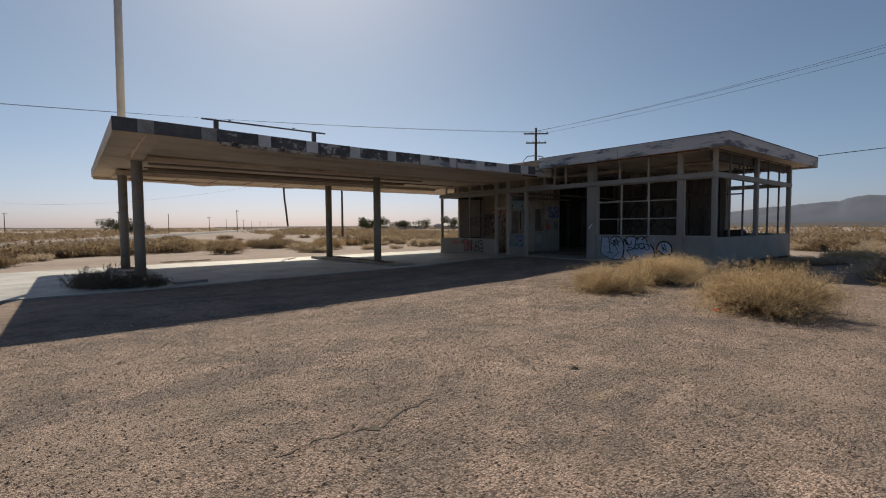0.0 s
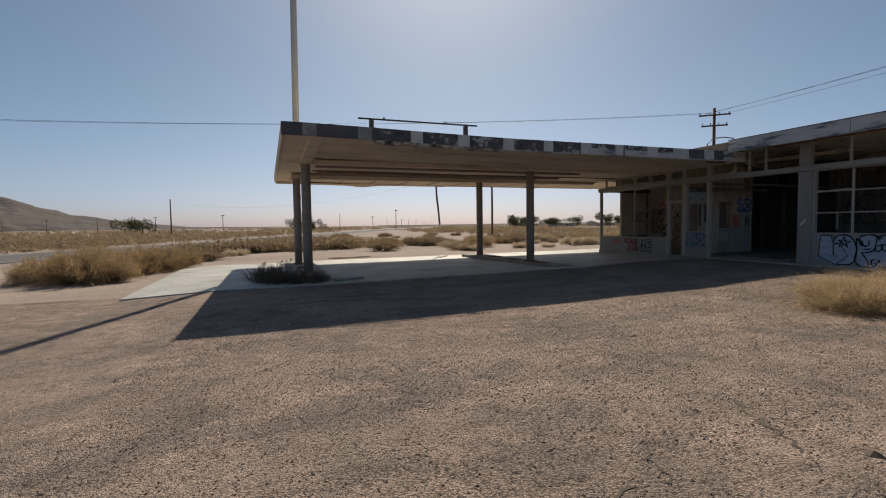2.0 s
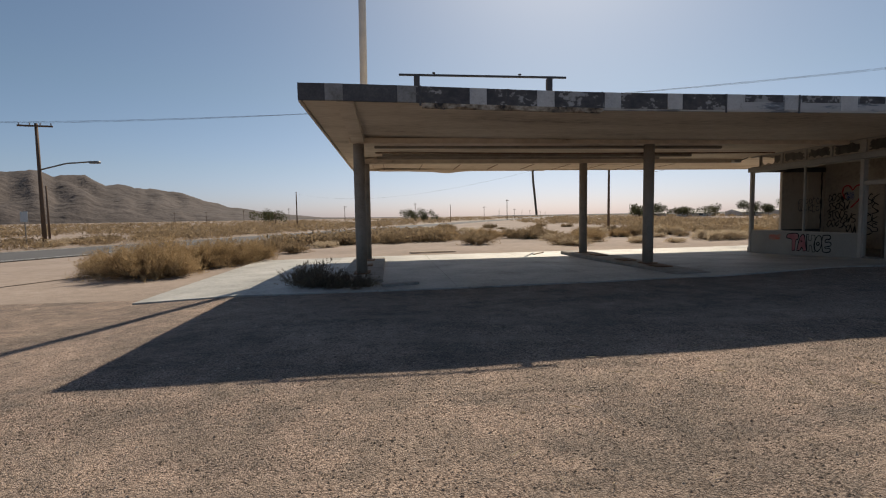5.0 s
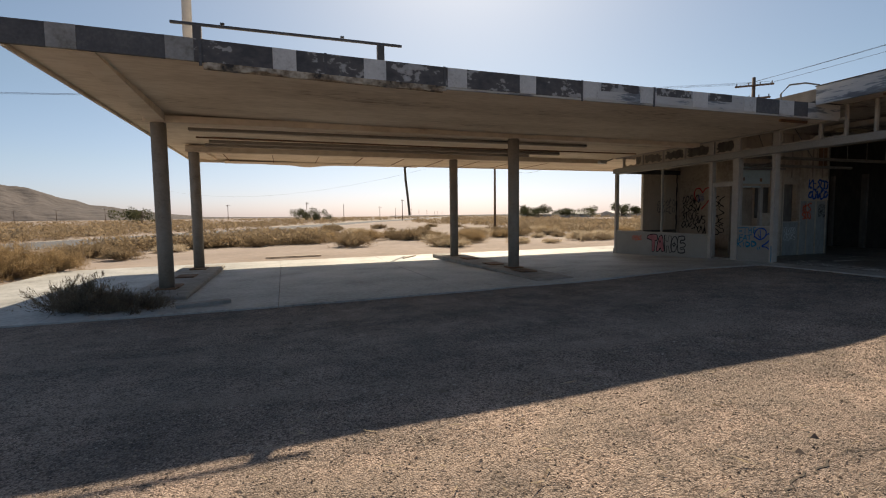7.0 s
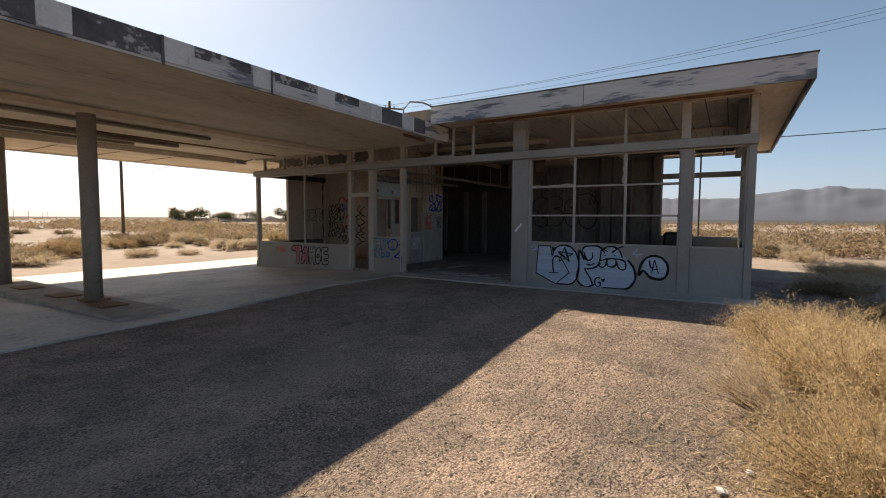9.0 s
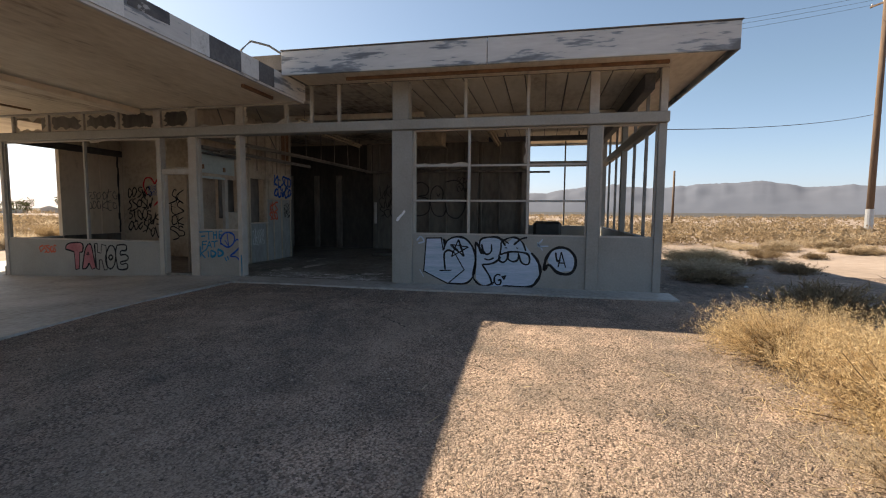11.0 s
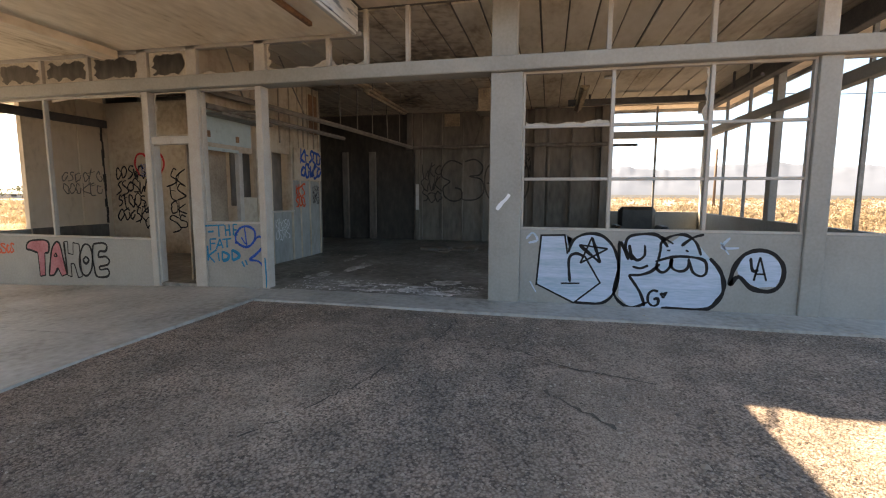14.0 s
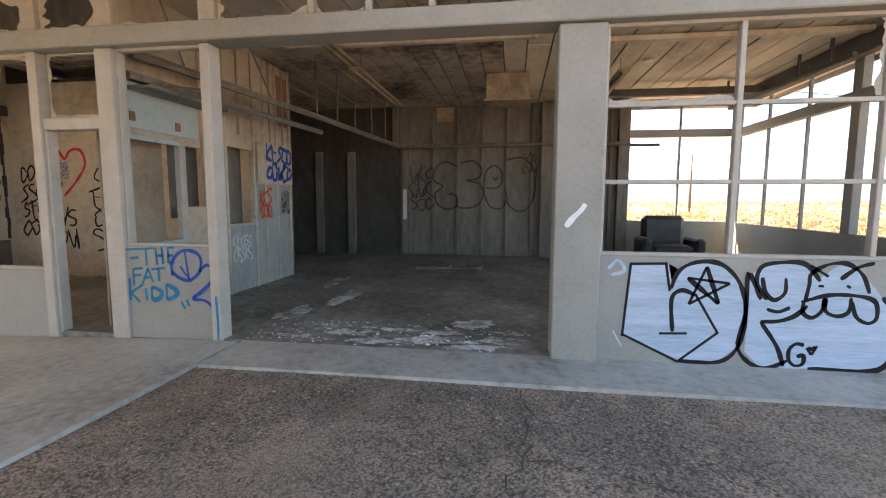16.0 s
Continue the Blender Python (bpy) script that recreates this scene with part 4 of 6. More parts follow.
# ---- graffiti ----
def ribbon(bm, pts, width, at, axis="x", lift=0.0):
    """A painted stroke: a flat band along smoothed points (u, z) on a wall."""
    p = [Vector(q) for q in pts]
    if len(p) > 2:
        fine = []
        for i in range(len(p) - 1):
            a, b, c, d = p[max(i - 1, 0)], p[i], p[i + 1], p[min(i + 2, len(p) - 1)]
            for s in range(5):
                t = s / 5
                fine.append(0.5 * ((2 * b) + (c - a) * t + (2 * a - 5 * b + 4 * c - d) * t * t + (3 * b - a - 3 * c + d) * t ** 3))
        p = fine + [p[-1]]
    rows = []
    for i, q in enumerate(p):
        d = (p[min(i + 1, len(p) - 1)] - p[max(i - 1, 0)])
        d = d.normalized() if d.length else Vector((1, 0))
        n = Vector((-d.y, d.x)) * width / 2 * (0.8 + 0.35 * noise.noise((q.x * 9, q.y * 9, 1)))
        if i in (0, len(p) - 1):
            n = n * 0.6
        rows.append([bm.verts.new((at - lift, w.x, w.y) if axis == "x" else (w.x, at - lift, w.y)) for w in (q + n, q - n)])
    for a, b in zip(rows, rows[1:]):
        bm.faces.new((a[0], a[1], b[1], b[0]))


def blob(bm, pts, at, lift=0.0):
    vs = [bm.verts.new((at - lift, y, z)) for y, z in pts]
    f = bm.faces.new(vs)
    bmesh.ops.triangulate(bm, faces=[f])


def tag(name, strokes, width, mat, parent, label="", axis="x", at=FX, lift=0.004):
    bm = bmesh.new()
    for s in strokes:
        ribbon(bm, s, width, at, axis, lift)
    return part(name, bm, mat, parent, label)


# big pale-blue throw-up on the panel under window 1
bm = bmesh.new()
blob(bm, [(10.17, 0.9), (9.86, 0.91), (9.83, 0.76), (9.77, 0.86), (9.6, 0.93), (9.43, 0.9), (9.28, 0.75), (9.22, 0.5), (9.27, 0.2), (9.42, 0.06), (9.72, 0.05), (10.21, 0.27)], FX, 0.0030)
blob(bm, [(9.2, 0.83), (9.12, 0.9), (8.97, 0.94), (8.79, 0.93), (8.67, 0.82), (8.54, 0.93), (8.4, 0.91), (8.26, 0.74), (8.08, 0.52), (8.03, 0.33), (8.08, 0.17), (8.24, 0.04), (8.71, 0.04), (9.07, 0.02), (9.21, 0.16)], FX, 0.0030)
blob(bm, [(7.86, 0.72), (7.73, 0.77), (7.57, 0.74), (7.46, 0.63), (7.43, 0.47), (7.49, 0.36), (7.67, 0.34), (7.81, 0.4), (7.89, 0.5), (7.92, 0.61)], FX, 0.0038)
part("graffiti_fill", bm, M_FILLPAINT, wall_front, "pale blue sprayed bubble letters")
tag("graffiti_outline", [
    [(9.84, 0.67), (9.88, 0.91)], [(9.87, 0.91), (10.18, 0.9)], [(10.17, 0.91), (10.22, 0.25)], [(10.22, 0.27), (9.74, 0.04)], [(9.74, 0.05), (9.43, 0.32)], [(9.43, 0.31), (9.63, 0.65)], [(9.63, 0.64), (9.74, 0.68), (9.82, 0.6), (9.8, 0.31)],
    [(9.91, 0.29), (9.68, 0.3)],
    [(9.83, 0.69), (9.77, 0.85), (9.62, 0.93), (9.43, 0.91), (9.28, 0.75), (9.22, 0.5), (9.26, 0.21), (9.41, 0.06), (9.74, 0.05)],
    [(9.55, 0.89), (9.495, 0.73), (9.44, 0.57)], [(9.44, 0.57), (9.57, 0.68), (9.7, 0.79)], [(9.7, 0.79), (9.36, 0.75)], [(9.36, 0.75), (9.68, 0.56)], [(9.68, 0.56), (9.55, 0.89)],
    [(9.06, 0.62), (9.15, 0.76), (9.12, 0.9), (8.97, 0.94), (8.79, 0.93), (8.67, 0.79)],
    [(9.11, 0.62), (9.22, 0.84), (9.22, 0.5), (9.26, 0.18), (9.07, 0.02), (8.87, 0.10)]], 0.046, M_BLACKPAINT, wall_front, "black sprayed outline")
tag("graffiti_outline", [
    [(9.11, 0.81), (9.08, 0.69), (9.01, 0.62), (8.93, 0.68), (8.93, 0.81)], [(9.06, 0.54), (8.97, 0.52), (8.88, 0.56)],
    [(9.1, 0.43), (8.96, 0.44), (8.84, 0.49), (8.75, 0.58)], [(9.1, 0.43), (8.96, 0.22), (8.9, 0.05)],
    [(8.77, 0.62), (8.75, 0.76), (8.74, 0.85), (8.62, 0.93), (8.48, 0.94), (8.36, 0.85), (8.30, 0.7)],
    [(8.75, 0.92), (8.61, 0.83)], [(8.52, 0.81), (8.4, 0.91), (8.28, 0.95)], [(8.68, 0.75), (8.64, 0.75)], [(8.47, 0.76), (8.44, 0.74)]], 0.044, M_BLACKPAINT, wall_front, "black sprayed outline")
tag("graffiti_outline", [
    [(8.8, 0.61), (8.62, 0.67), (8.44, 0.68), (8.26, 0.64), (8.23, 0.5), (8.29, 0.45), (8.38, 0.5), (8.42, 0.63)], [(8.78, 0.61), (8.78, 0.52), (8.71, 0.48), (8.64, 0.54), (8.62, 0.65)], [(8.62, 0.65), (8.61, 0.54), (8.52, 0.5), (8.44, 0.54), (8.43, 0.66)],
    [(8.75, 0.24), (8.81, 0.25), (8.86, 0.2), (8.86, 0.11), (8.81, 0.06), (8.75, 0.08), (8.75, 0.15), (8.8, 0.14)], [(8.73, 0.22), (8.69, 0.16)], [(8.69, 0.16), (8.65, 0.24)], [(8.72, 0.22), (8.69, 0.21), (8.66, 0.23)]], 0.042, M_BLACKPAINT, wall_front, "black sprayed outline")
tag("graffiti_outline", [[(8.2, 0.67), (8.08, 0.52), (8.03, 0.33), (8.08, 0.17), (8.24, 0.04), (8.71, 0.04)], [(7.97, 0.35), (7.94, 0.55), (7.84, 0.72), (7.68, 0.78), (7.52, 0.73), (7.42, 0.58), (7.44, 0.39), (7.55, 0.30), (7.74, 0.33), (7.88, 0.46), (7.97, 0.35)]], 0.062, M_BLACKPAINT, wall_front, "black sprayed outline")
tag("graffiti_letters", [[(7.77, 0.69), (7.74, 0.54), (7.68, 0.55)], [(7.72, 0.42), (7.67, 0.7)], [(7.67, 0.7), (7.59, 0.42)], [(7.71, 0.5), (7.6, 0.5)]], 0.042, M_BLACKPAINT, wall_front, "black sprayed letters LA", lift=0.005)
tag("graffiti_haze", [[(10.36, 0.85), (10.28, 0.93), (10.22, 0.84), (10.33, 0.8)], [(8.1, 0.86), (8.0, 0.72)], [(8.0, 0.92), (8.08, 0.8), (7.9, 0.8)], [(10.3, 0.3), (10.22, 0.16)]], 0.035, M_FILLPAINT, wall_front, "faint pale sprayed scribble", lift=0.002)
tag("paint_scratch", [[(10.74, 1.22), (10.68, 1.30), (10.62, 1.36), (10.58, 1.42)]], 0.05, M_WHITEPAINT, wall_front, "white scuff on the post", at=FX - 0.06)
# blue tag on the panel beside the bay
tag("graffiti_letters", [
    [(15.14, 0.93), (14.81, 0.95)], [(14.91, 0.94), (14.91, 0.77)], [(14.80, 0.95), (14.79, 0.78)], [(14.8, 0.87), (14.72, 0.88)], [(14.73, 0.96), (14.72, 0.79)],
    [(14.66, 0.96), (14.66, 0.8)], [(14.66, 0.96), (14.59, 0.96)], [(14.67, 0.88), (14.60, 0.88)], [(14.66, 0.8), (14.59, 0.81)], [(15.1, 0.84), (15.0, 0.85)],
    [(15.07, 0.73), (15.07, 0.56)], [(15.07, 0.73), (14.96, 0.74)], [(15.07, 0.66), (14.98, 0.67)], [(14.97, 0.58), (14.9, 0.74)], [(14.9, 0.74), (14.85, 0.6)], [(14.94, 0.64), (14.87, 0.65)],
    [(14.86, 0.73), (14.70, 0.75)], [(14.78, 0.74), (14.78, 0.61)]], 0.054, M_CYANPAINT, wall_front, "blue sprayed words THE FAT KIDD")
tag("graffiti_letters", [[(15.12, 0.63), (15.12, 0.4)], [(14.97, 0.57), (15.11, 0.48)], [(15.11, 0.48), (15.01, 0.38)], [(14.94, 0.53), (14.93, 0.4)], [(14.87, 0.55), (14.87, 0.41)],
    [(14.87, 0.55), (14.76, 0.5), (14.79, 0.43), (14.87, 0.41)], [(14.7, 0.58), (14.7, 0.42)], [(14.7, 0.58), (14.59, 0.52), (14.6, 0.46), (14.7, 0.42)], [(14.54, 0.41), (14.5, 0.33)], [(14.48, 0.43), (14.45, 0.36)]], 0.058, M_CYANPAINT, wall_front)
tag("graffiti_loop", [[(14.62, 0.67), (14.62, 0.81), (14.52, 0.92), (14.39, 0.93), (14.3, 0.86), (14.32, 0.72), (14.43, 0.63), (14.54, 0.65), (14.62, 0.71)], [(14.47, 0.93), (14.44, 0.63)], [(14.53, 0.77), (14.46, 0.67)],
    [(14.32, 0.72), (14.24, 0.79), (14.17, 0.75), (14.18, 0.64), (14.3, 0.52), (14.4, 0.44), (14.26, 0.42), (14.14, 0.31)]], 0.042, M_BLUEPAINT, wall_front, "dark blue sprayed loop", lift=0.006)
bm = bmesh.new()
ribbon(bm, [(14.125, 0.03), (14.12, 0.2), (14.13, 0.48)], 0.03, FX, lift=0.034)
part("paint_drip", bm, M_CYANPAINT, wall_front, "blue overspray on the post foot")
# red and black letters under window 4
bm = bmesh.new()
blob(bm, [(18.65, 0.56), (18.55, 0.62), (18.29, 0.64), (18.18, 0.59), (18.2, 0.44), (18.28, 0.42), (18.31, 0.04), (18.42, 0.02), (18.43, 0.42), (18.57, 0.46), (18.66, 0.48)], FX, 0.003)
blob(bm, [(18.02, 0.62), (17.95, 0.58), (17.85, 0.08), (17.96, 0.04), (18.03, 0.18), (18.12, 0.06), (18.23, 0.04), (18.13, 0.47)], FX, 0.003)
part("graffiti_fill", bm, M_PINKPAINT, wall_front, "faded red fill of the sprayed letters TA")
tag("graffiti_letters", [[(18.65, 0.56), (18.55, 0.62), (18.29, 0.64), (18.18, 0.59), (18.2, 0.44), (18.28, 0.42)], [(18.28, 0.42), (18.31, 0.04)], [(18.31, 0.04), (18.42, 0.02)], [(18.42, 0.02), (18.43, 0.42)], [(18.43, 0.42), (18.57, 0.46), (18.66, 0.48), (18.65, 0.56)],
    [(18.02, 0.62), (17.95, 0.58), (17.90, 0.33), (17.85, 0.08)], [(17.85, 0.08), (17.96, 0.04)], [(17.96, 0.04), (18.03, 0.18)], [(18.03, 0.18), (18.12, 0.06), (18.23, 0.04)], [(18.23, 0.04), (18.13, 0.47), (18.02, 0.62)], [(18.05, 0.43), (18.02, 0.37)], [(18.02, 0.37), (18.09, 0.37)], [(18.09, 0.37), (18.05, 0.43)]], 0.042, M_BLACKPAINT, wall_front, "black sprayed outline of the letters TA", lift=0.006)
tag("graffiti_letters", [[(17.86, 0.62), (17.85, 0.34), (17.84, 0.06)], [(17.84, 0.06), (17.75, 0.04)], [(17.75, 0.04), (17.75, 0.26)], [(17.75, 0.26), (17.68, 0.26)], [(17.68, 0.26), (17.62, 0.03)], [(17.62, 0.03), (17.54, 0.05)], [(17.54, 0.05), (17.55, 0.59)], [(17.55, 0.59), (17.67, 0.61)], [(17.67, 0.61), (17.69, 0.41)], [(17.69, 0.41), (17.79, 0.43)], [(17.79, 0.43), (17.78, 0.63)], [(17.78, 0.63), (17.86, 0.62)],
    [(17.3, 0.34), (17.34, 0.18), (17.42, 0.08), (17.5, 0.08), (17.56, 0.17), (17.57, 0.33), (17.52, 0.48), (17.45, 0.58), (17.36, 0.58), (17.31, 0.49), (17.3, 0.34)], [(17.43, 0.39), (17.38, 0.33), (17.44, 0.27), (17.49, 0.33), (17.43, 0.39)]], 0.042, M_BLACKPAINT, wall_front, "black sprayed outline letters HO", lift=0.006)
tag("graffiti_letters", [[(17.26, 0.6), (17.08, 0.62), (17.0, 0.58), (17.03, 0.49), (17.15, 0.48), (17.17, 0.39), (17.04, 0.4), (16.97, 0.34), (17.01, 0.27), (17.17, 0.23), (17.15, 0.18), (17.02, 0.2), (16.99, 0.13), (17.05, 0.07), (17.24, 0.07), (17.28, 0.22), (17.3, 0.41), (17.26, 0.6)]], 0.042, M_BLACKPAINT, wall_front, "black sprayed outline letter E", lift=0.006)


def scrawl(y0, y1, z0, z1, rows, seed):
    """An unreadable tag: rows of slanted hooks, strokes and loops."""
    rnd, out = random.Random(seed), []
    sign = 1 if y1 > y0 else -1
    for r in range(rows):
        zt, h = z1 - (z1 - z0) * (r + 0.5) / rows, (z1 - z0) / rows * 0.46
        n = max(2, round(abs(y1 - y0) / (h * 1.15)))
        w = abs(y1 - y0) / n * 0.5
        for k in range(n):
            yc, lift = y0 + sign * abs(y1 - y0) * (k + 0.5) / n, rnd.uniform(-0.15, 0.15) * h
            bend, grow = rnd.uniform(-0.35, 0.5), rnd.uniform(0.9, 1.35)
            at = lambda u, v: (yc + sign * w * grow * (u + bend * v + rnd.uniform(-0.3, 0.3)), zt + lift + h * grow * (v + 0.2 * u * bend + rnd.uniform(-0.2, 0.2)))
            shape = rnd.choice("hhzlvsshs")
            if shape in "ho":
                out.append([at(0.85 * math.cos(t), 0.75 * math.sin(t)) for t in [0.6 + i * 0.75 for i in range(9)]])
            elif shape in "kz":
                out += [[at(-0.8, 0.9), at(-0.8, -0.9)], [at(0.8, 0.8), at(-0.7, 0.0), at(0.9, -0.9)]]
            elif shape in "lt":
                out += [[at(-0.6, 1.0), at(-0.5, -0.8), at(0.8, -0.85)], [at(-0.9, 0.3), at(0.7, 0.45)]]
            elif shape == "v":
                out.append([at(-0.9, 0.9), at(-0.1, -0.9), at(0.3, 0.2), at(0.7, -0.8), at(1.0, 1.0)])
            else:
                out.append([at(0.8, 0.8), at(-0.3, 0.95), at(-0.7, 0.4), at(0.5, -0.1), at(0.6, -0.7), at(-0.8, -0.9)])
    return out


OX = 19.56
tag("graffiti_scrawl", scrawl(20.15, 19.32, 0.75, 2.05, 4, 3), 0.045, M_BLACKPAINT, wall_office, "black looping tag", at=OX)
tag("graffiti_scrawl", scrawl(18.66, 18.22, 0.56, 1.95, 4, 5), 0.042, M_BLACKPAINT, wall_office, "black looping tag", at=OX)
tag("graffiti_scrawl", scrawl(19.4, 19.02, 0.55, 1.25, 2, 6), 0.042, M_BLACKPAINT, wall_office, "black looping tag", at=OX)
tag("graffiti_heart", [[(19.24, 1.50), (18.98, 1.75), (18.77, 2.05), (18.84, 2.30), (19.04, 2.31), (19.18, 2.14)], [(19.18, 2.14), (19.32, 2.32), (19.5, 2.30), (19.57, 2.08), (19.46, 1.85)]], 0.06, M_REDPAINT, wall_office, "red sprayed heart", at=OX, lift=0.006)
tag("graffiti_scrawl", scrawl(19.42, 19.12, 1.8, 2.1, 3, 26), 0.012, M_BLUEPAINT, wall_office, "small blue scribble", at=OX)
tag("graffiti_scrawl", scrawl(18.44, 18.84, 1.38, 1.93, 2, 8), 0.03, M_STEEL, wall_north, "thin grey tag", axis="y", at=20.33)
tag("graffiti_scrawl", scrawl(18.88, 19.36, 1.38, 1.93, 2, 9), 0.03, M_STEEL, wall_north, "thin grey tag", axis="y", at=20.33)
tag("graffiti_scrawl", scrawl(19.55, 20.42, 1.76, 2.36, 2, 12), 0.07, M_BLUEPAINT, partition, "blue tag on the board", axis="y", at=PY - 0.05)
tag("graffiti_scrawl", scrawl(19.33, 19.7, 1.12, 1.6, 2, 13), 0.05, M_ORANGEPAINT, partition, "orange scribble", axis="y", at=PY - 0.034)
tag("graffiti_scrawl", scrawl(20.05, 20.35, 1.2, 1.6, 3, 14), 0.02, M_BLACKPAINT, partition, "small black scribble", axis="y", at=PY - 0.034)
tag("graffiti_scrawl", scrawl(18.6, 19.1, 0.5, 0.9, 2, 15), 0.015, M_WHITEPAINT, partition, "thin white scribble", axis="y", at=PY)
tag("graffiti_outline", [
    [(12.62, 2.30), (12.95, 2.42), (13.2, 2.25), (13.24, 1.95), (13.0, 1.8), (13.2, 1.62), (13.15, 1.35), (12.9, 1.22), (12.65, 1.3), (12.66, 1.55), (12.85, 1.62)],
    [(12.55, 2.38), (12.25, 2.44), (12.02, 2.25), (12.1, 2.0), (12.4, 1.95), (12.05, 1.85), (11.98, 1.5), (12.2, 1.28), (12.6, 1.27), (12.62, 1.5)],
    [(11.9, 1.75), (11.55, 1.8), (11.5, 2.15), (11.7, 2.32), (11.9, 2.15), (11.95, 1.7), (11.8, 1.3), (11.5, 1.25), (11.38, 1.45)], [(11.72, 2.05), (11.66, 1.95), (11.6, 2.05)],
    [(11.4, 2.45), (11.0, 2.5), (10.72, 2.2), (10.7, 1.55), (10.95, 1.18), (11.3, 1.3), (11.4, 1.7)]], 0.055, M_SHADEBLACK, wall_rear, "black outline bubble letters on the ribs", at=RX - 0.072)
tag("graffiti_scrawl", scrawl(13.85, 13.25, 1.15, 2.3, 3, 17), 0.04, M_SHADEBLACK, wall_rear, "black tag", at=RX - 0.072)
tag("graffiti_scrawl", scrawl(11.0, 10.65, 2.1, 2.6, 2, 19), 0.03, M_SHADEBLACK, wall_rear, "black tag", at=RX - 0.072)
tag("graffiti_scrawl", scrawl(19.4, 18.93, 0.38, 0.56, 1, 23), 0.035, M_ORANGEPAINT, wall_front, "orange scribble on the low panel")

# ---- things in the bay and shop ----
duct = thing("duct_box", (21.5, 11.35, 3.1), "dented sheet metal duct box hung from the ceiling", "duct")
part("box", cuboid(21.3, 21.95, 10.95, 11.75, 3.36, 3.84, 0.015), M_DUCT, duct)
part("flange", cuboid(21.25, 22.0, 10.90, 11.80, 3.32, 3.358, 0.006), M_DUCT, duct)
for k, (x0, x1, y, z) in enumerate(((18.2, 20.3, 13.78, 3.56), (19.2, 21.6, 13.62, 3.40), (20.4, 23.0, 9.45, 3.55))):
    fl = thing("light_fixture", ((x0 + x1) / 2, y, z), "broken fluorescent light fixture hanging without tubes", "ceiling light", "bay lights")
    part("tray", cuboid(x0, x1, y - 0.09, y + 0.09, z, z + 0.05, 0.006), M_DUCT, fl)
    part("spine", cuboid(x0, x1, y - 0.03, y + 0.03, z - 0.05, z - 0.001, 0.006), M_DUCT, fl)
    for x in (x0 + 0.3, x1 - 0.3):
        part("hanger", tube([(x, y, z + 0.05), (x, y, 3.84)], 0.008, 6), M_STEEL, fl)
ro = thing("roller_door_track", (20, 14.6, 3.0), "rusty overhead door track braced from the ceiling", "door track")
part("rail", tube([(16.7, 15.17, 2.97), (20.4, 14.62, 2.90), (24.1, 14.08, 2.79)], 0.05, 6), M_RIBWALL, ro)
part("rail", tube([(16.72, 15.26, 2.76), (20.5, 14.72, 2.68)], 0.045, 6), M_SOOTSHADE, ro)
for x, top in ((17.4, 16.9), (19.0, 18.1), (20.2, 20.15), (20.9, 20.9), (21.6, 21.6), (22.4, 22.3), (23.1, 23.1)):
    y = 15.17 - (x - 16.7) * 0.147
    part("brace", tube([(x, y, 2.95 - (x - 16.7) * 0.023), (top, y, 3.84)], 0.014, 6), M_STEEL, ro)
part("shelf", cuboid(16.75, 18.1, PY - 0.34, PY - 0.03, 2.62, 2.66, 0.006), M_STEEL, ro, "bent steel bracket shelf over the opening")
part("arm", tube([(17.0, PY - 0.3, 2.66), (17.9, PY - 0.12, 2.86)], 0.03, 8), M_STEEL, ro)
chair = thing("armchair", (23.0, 7.85, FLOOR), "torn black armchair standing under the rear window", "chair")
part("seat", cuboid(22.5, 23.3, 7.45, 8.25, 0.22, 0.50, 0.06), M_VINYL, chair)
part("backrest", cuboid(23.25, 23.55, 7.40, 8.30, 0.28, 1.12, 0.09), M_VINYL, chair)
part("armrest", cuboid(22.5, 23.3, 7.22, 7.43, 0.10, 0.66, 0.06), M_VINYL, chair)
part("armrest", cuboid(22.5, 23.3, 8.27, 8.48, 0.10, 0.66, 0.06), M_VINYL, chair)
part("base", cuboid(22.55, 23.5, 7.4, 8.3, FLOOR, 0.20, 0.02), M_VINYL, chair)
tyre = thing("scrap_heap", (21.6, 12.3, FLOOR), "low heap of dark scrap on the bay floor", "debris")
rnd = random.Random(4)
for k in range(9):
    cx, cy = 21.6 + rnd.uniform(-.5, .5), 12.3 + rnd.uniform(-.6, .6)
    part("scrap", cuboid(cx, cx + rnd.uniform(.1, .5), cy, cy + rnd.uniform(.1, .4), FLOOR + 0.001 * k, FLOOR + rnd.uniform(.02, .09), 0.01), M_SOOTSHADE, tyre)
wire = thing("roof_conduit", (15.8, 12.5, 4.2), "bent grey conduit arching from the canopy to the shop roof", "conduit")
part("cable", tube([(15.1, 13.1, 3.79), (15.1, 13.1, 4.12), (15.3, 13.05, 4.33), (15.7, 12.95, 4.38), (16.15, 12.95, 4.37), (16.42, 13.05, 4.32), (16.5, 13.1, 4.12)], 0.02, 8), M_STEEL, wire)
fx = thing("flood_lamp", (15.9, 20.3, 3.3), "old flood lamp under the canopy corner", "lamp")
part("housing", cuboid(15.55, 15.85, 20.2, 20.4, 3.30, 3.42, 0.03), M_LAMP, fx)
part("arm", tube([(15.85, 20.3, 3.38), (16.2, 20.3, 3.5)], 0.02, 8), M_STEEL, fx)

# ---- road ----
RD = Vector((0.40, 0.917)).normalized()
RN = Vector((RD.y, -RD.x))
RC = Vector((-17.6, 31.5))


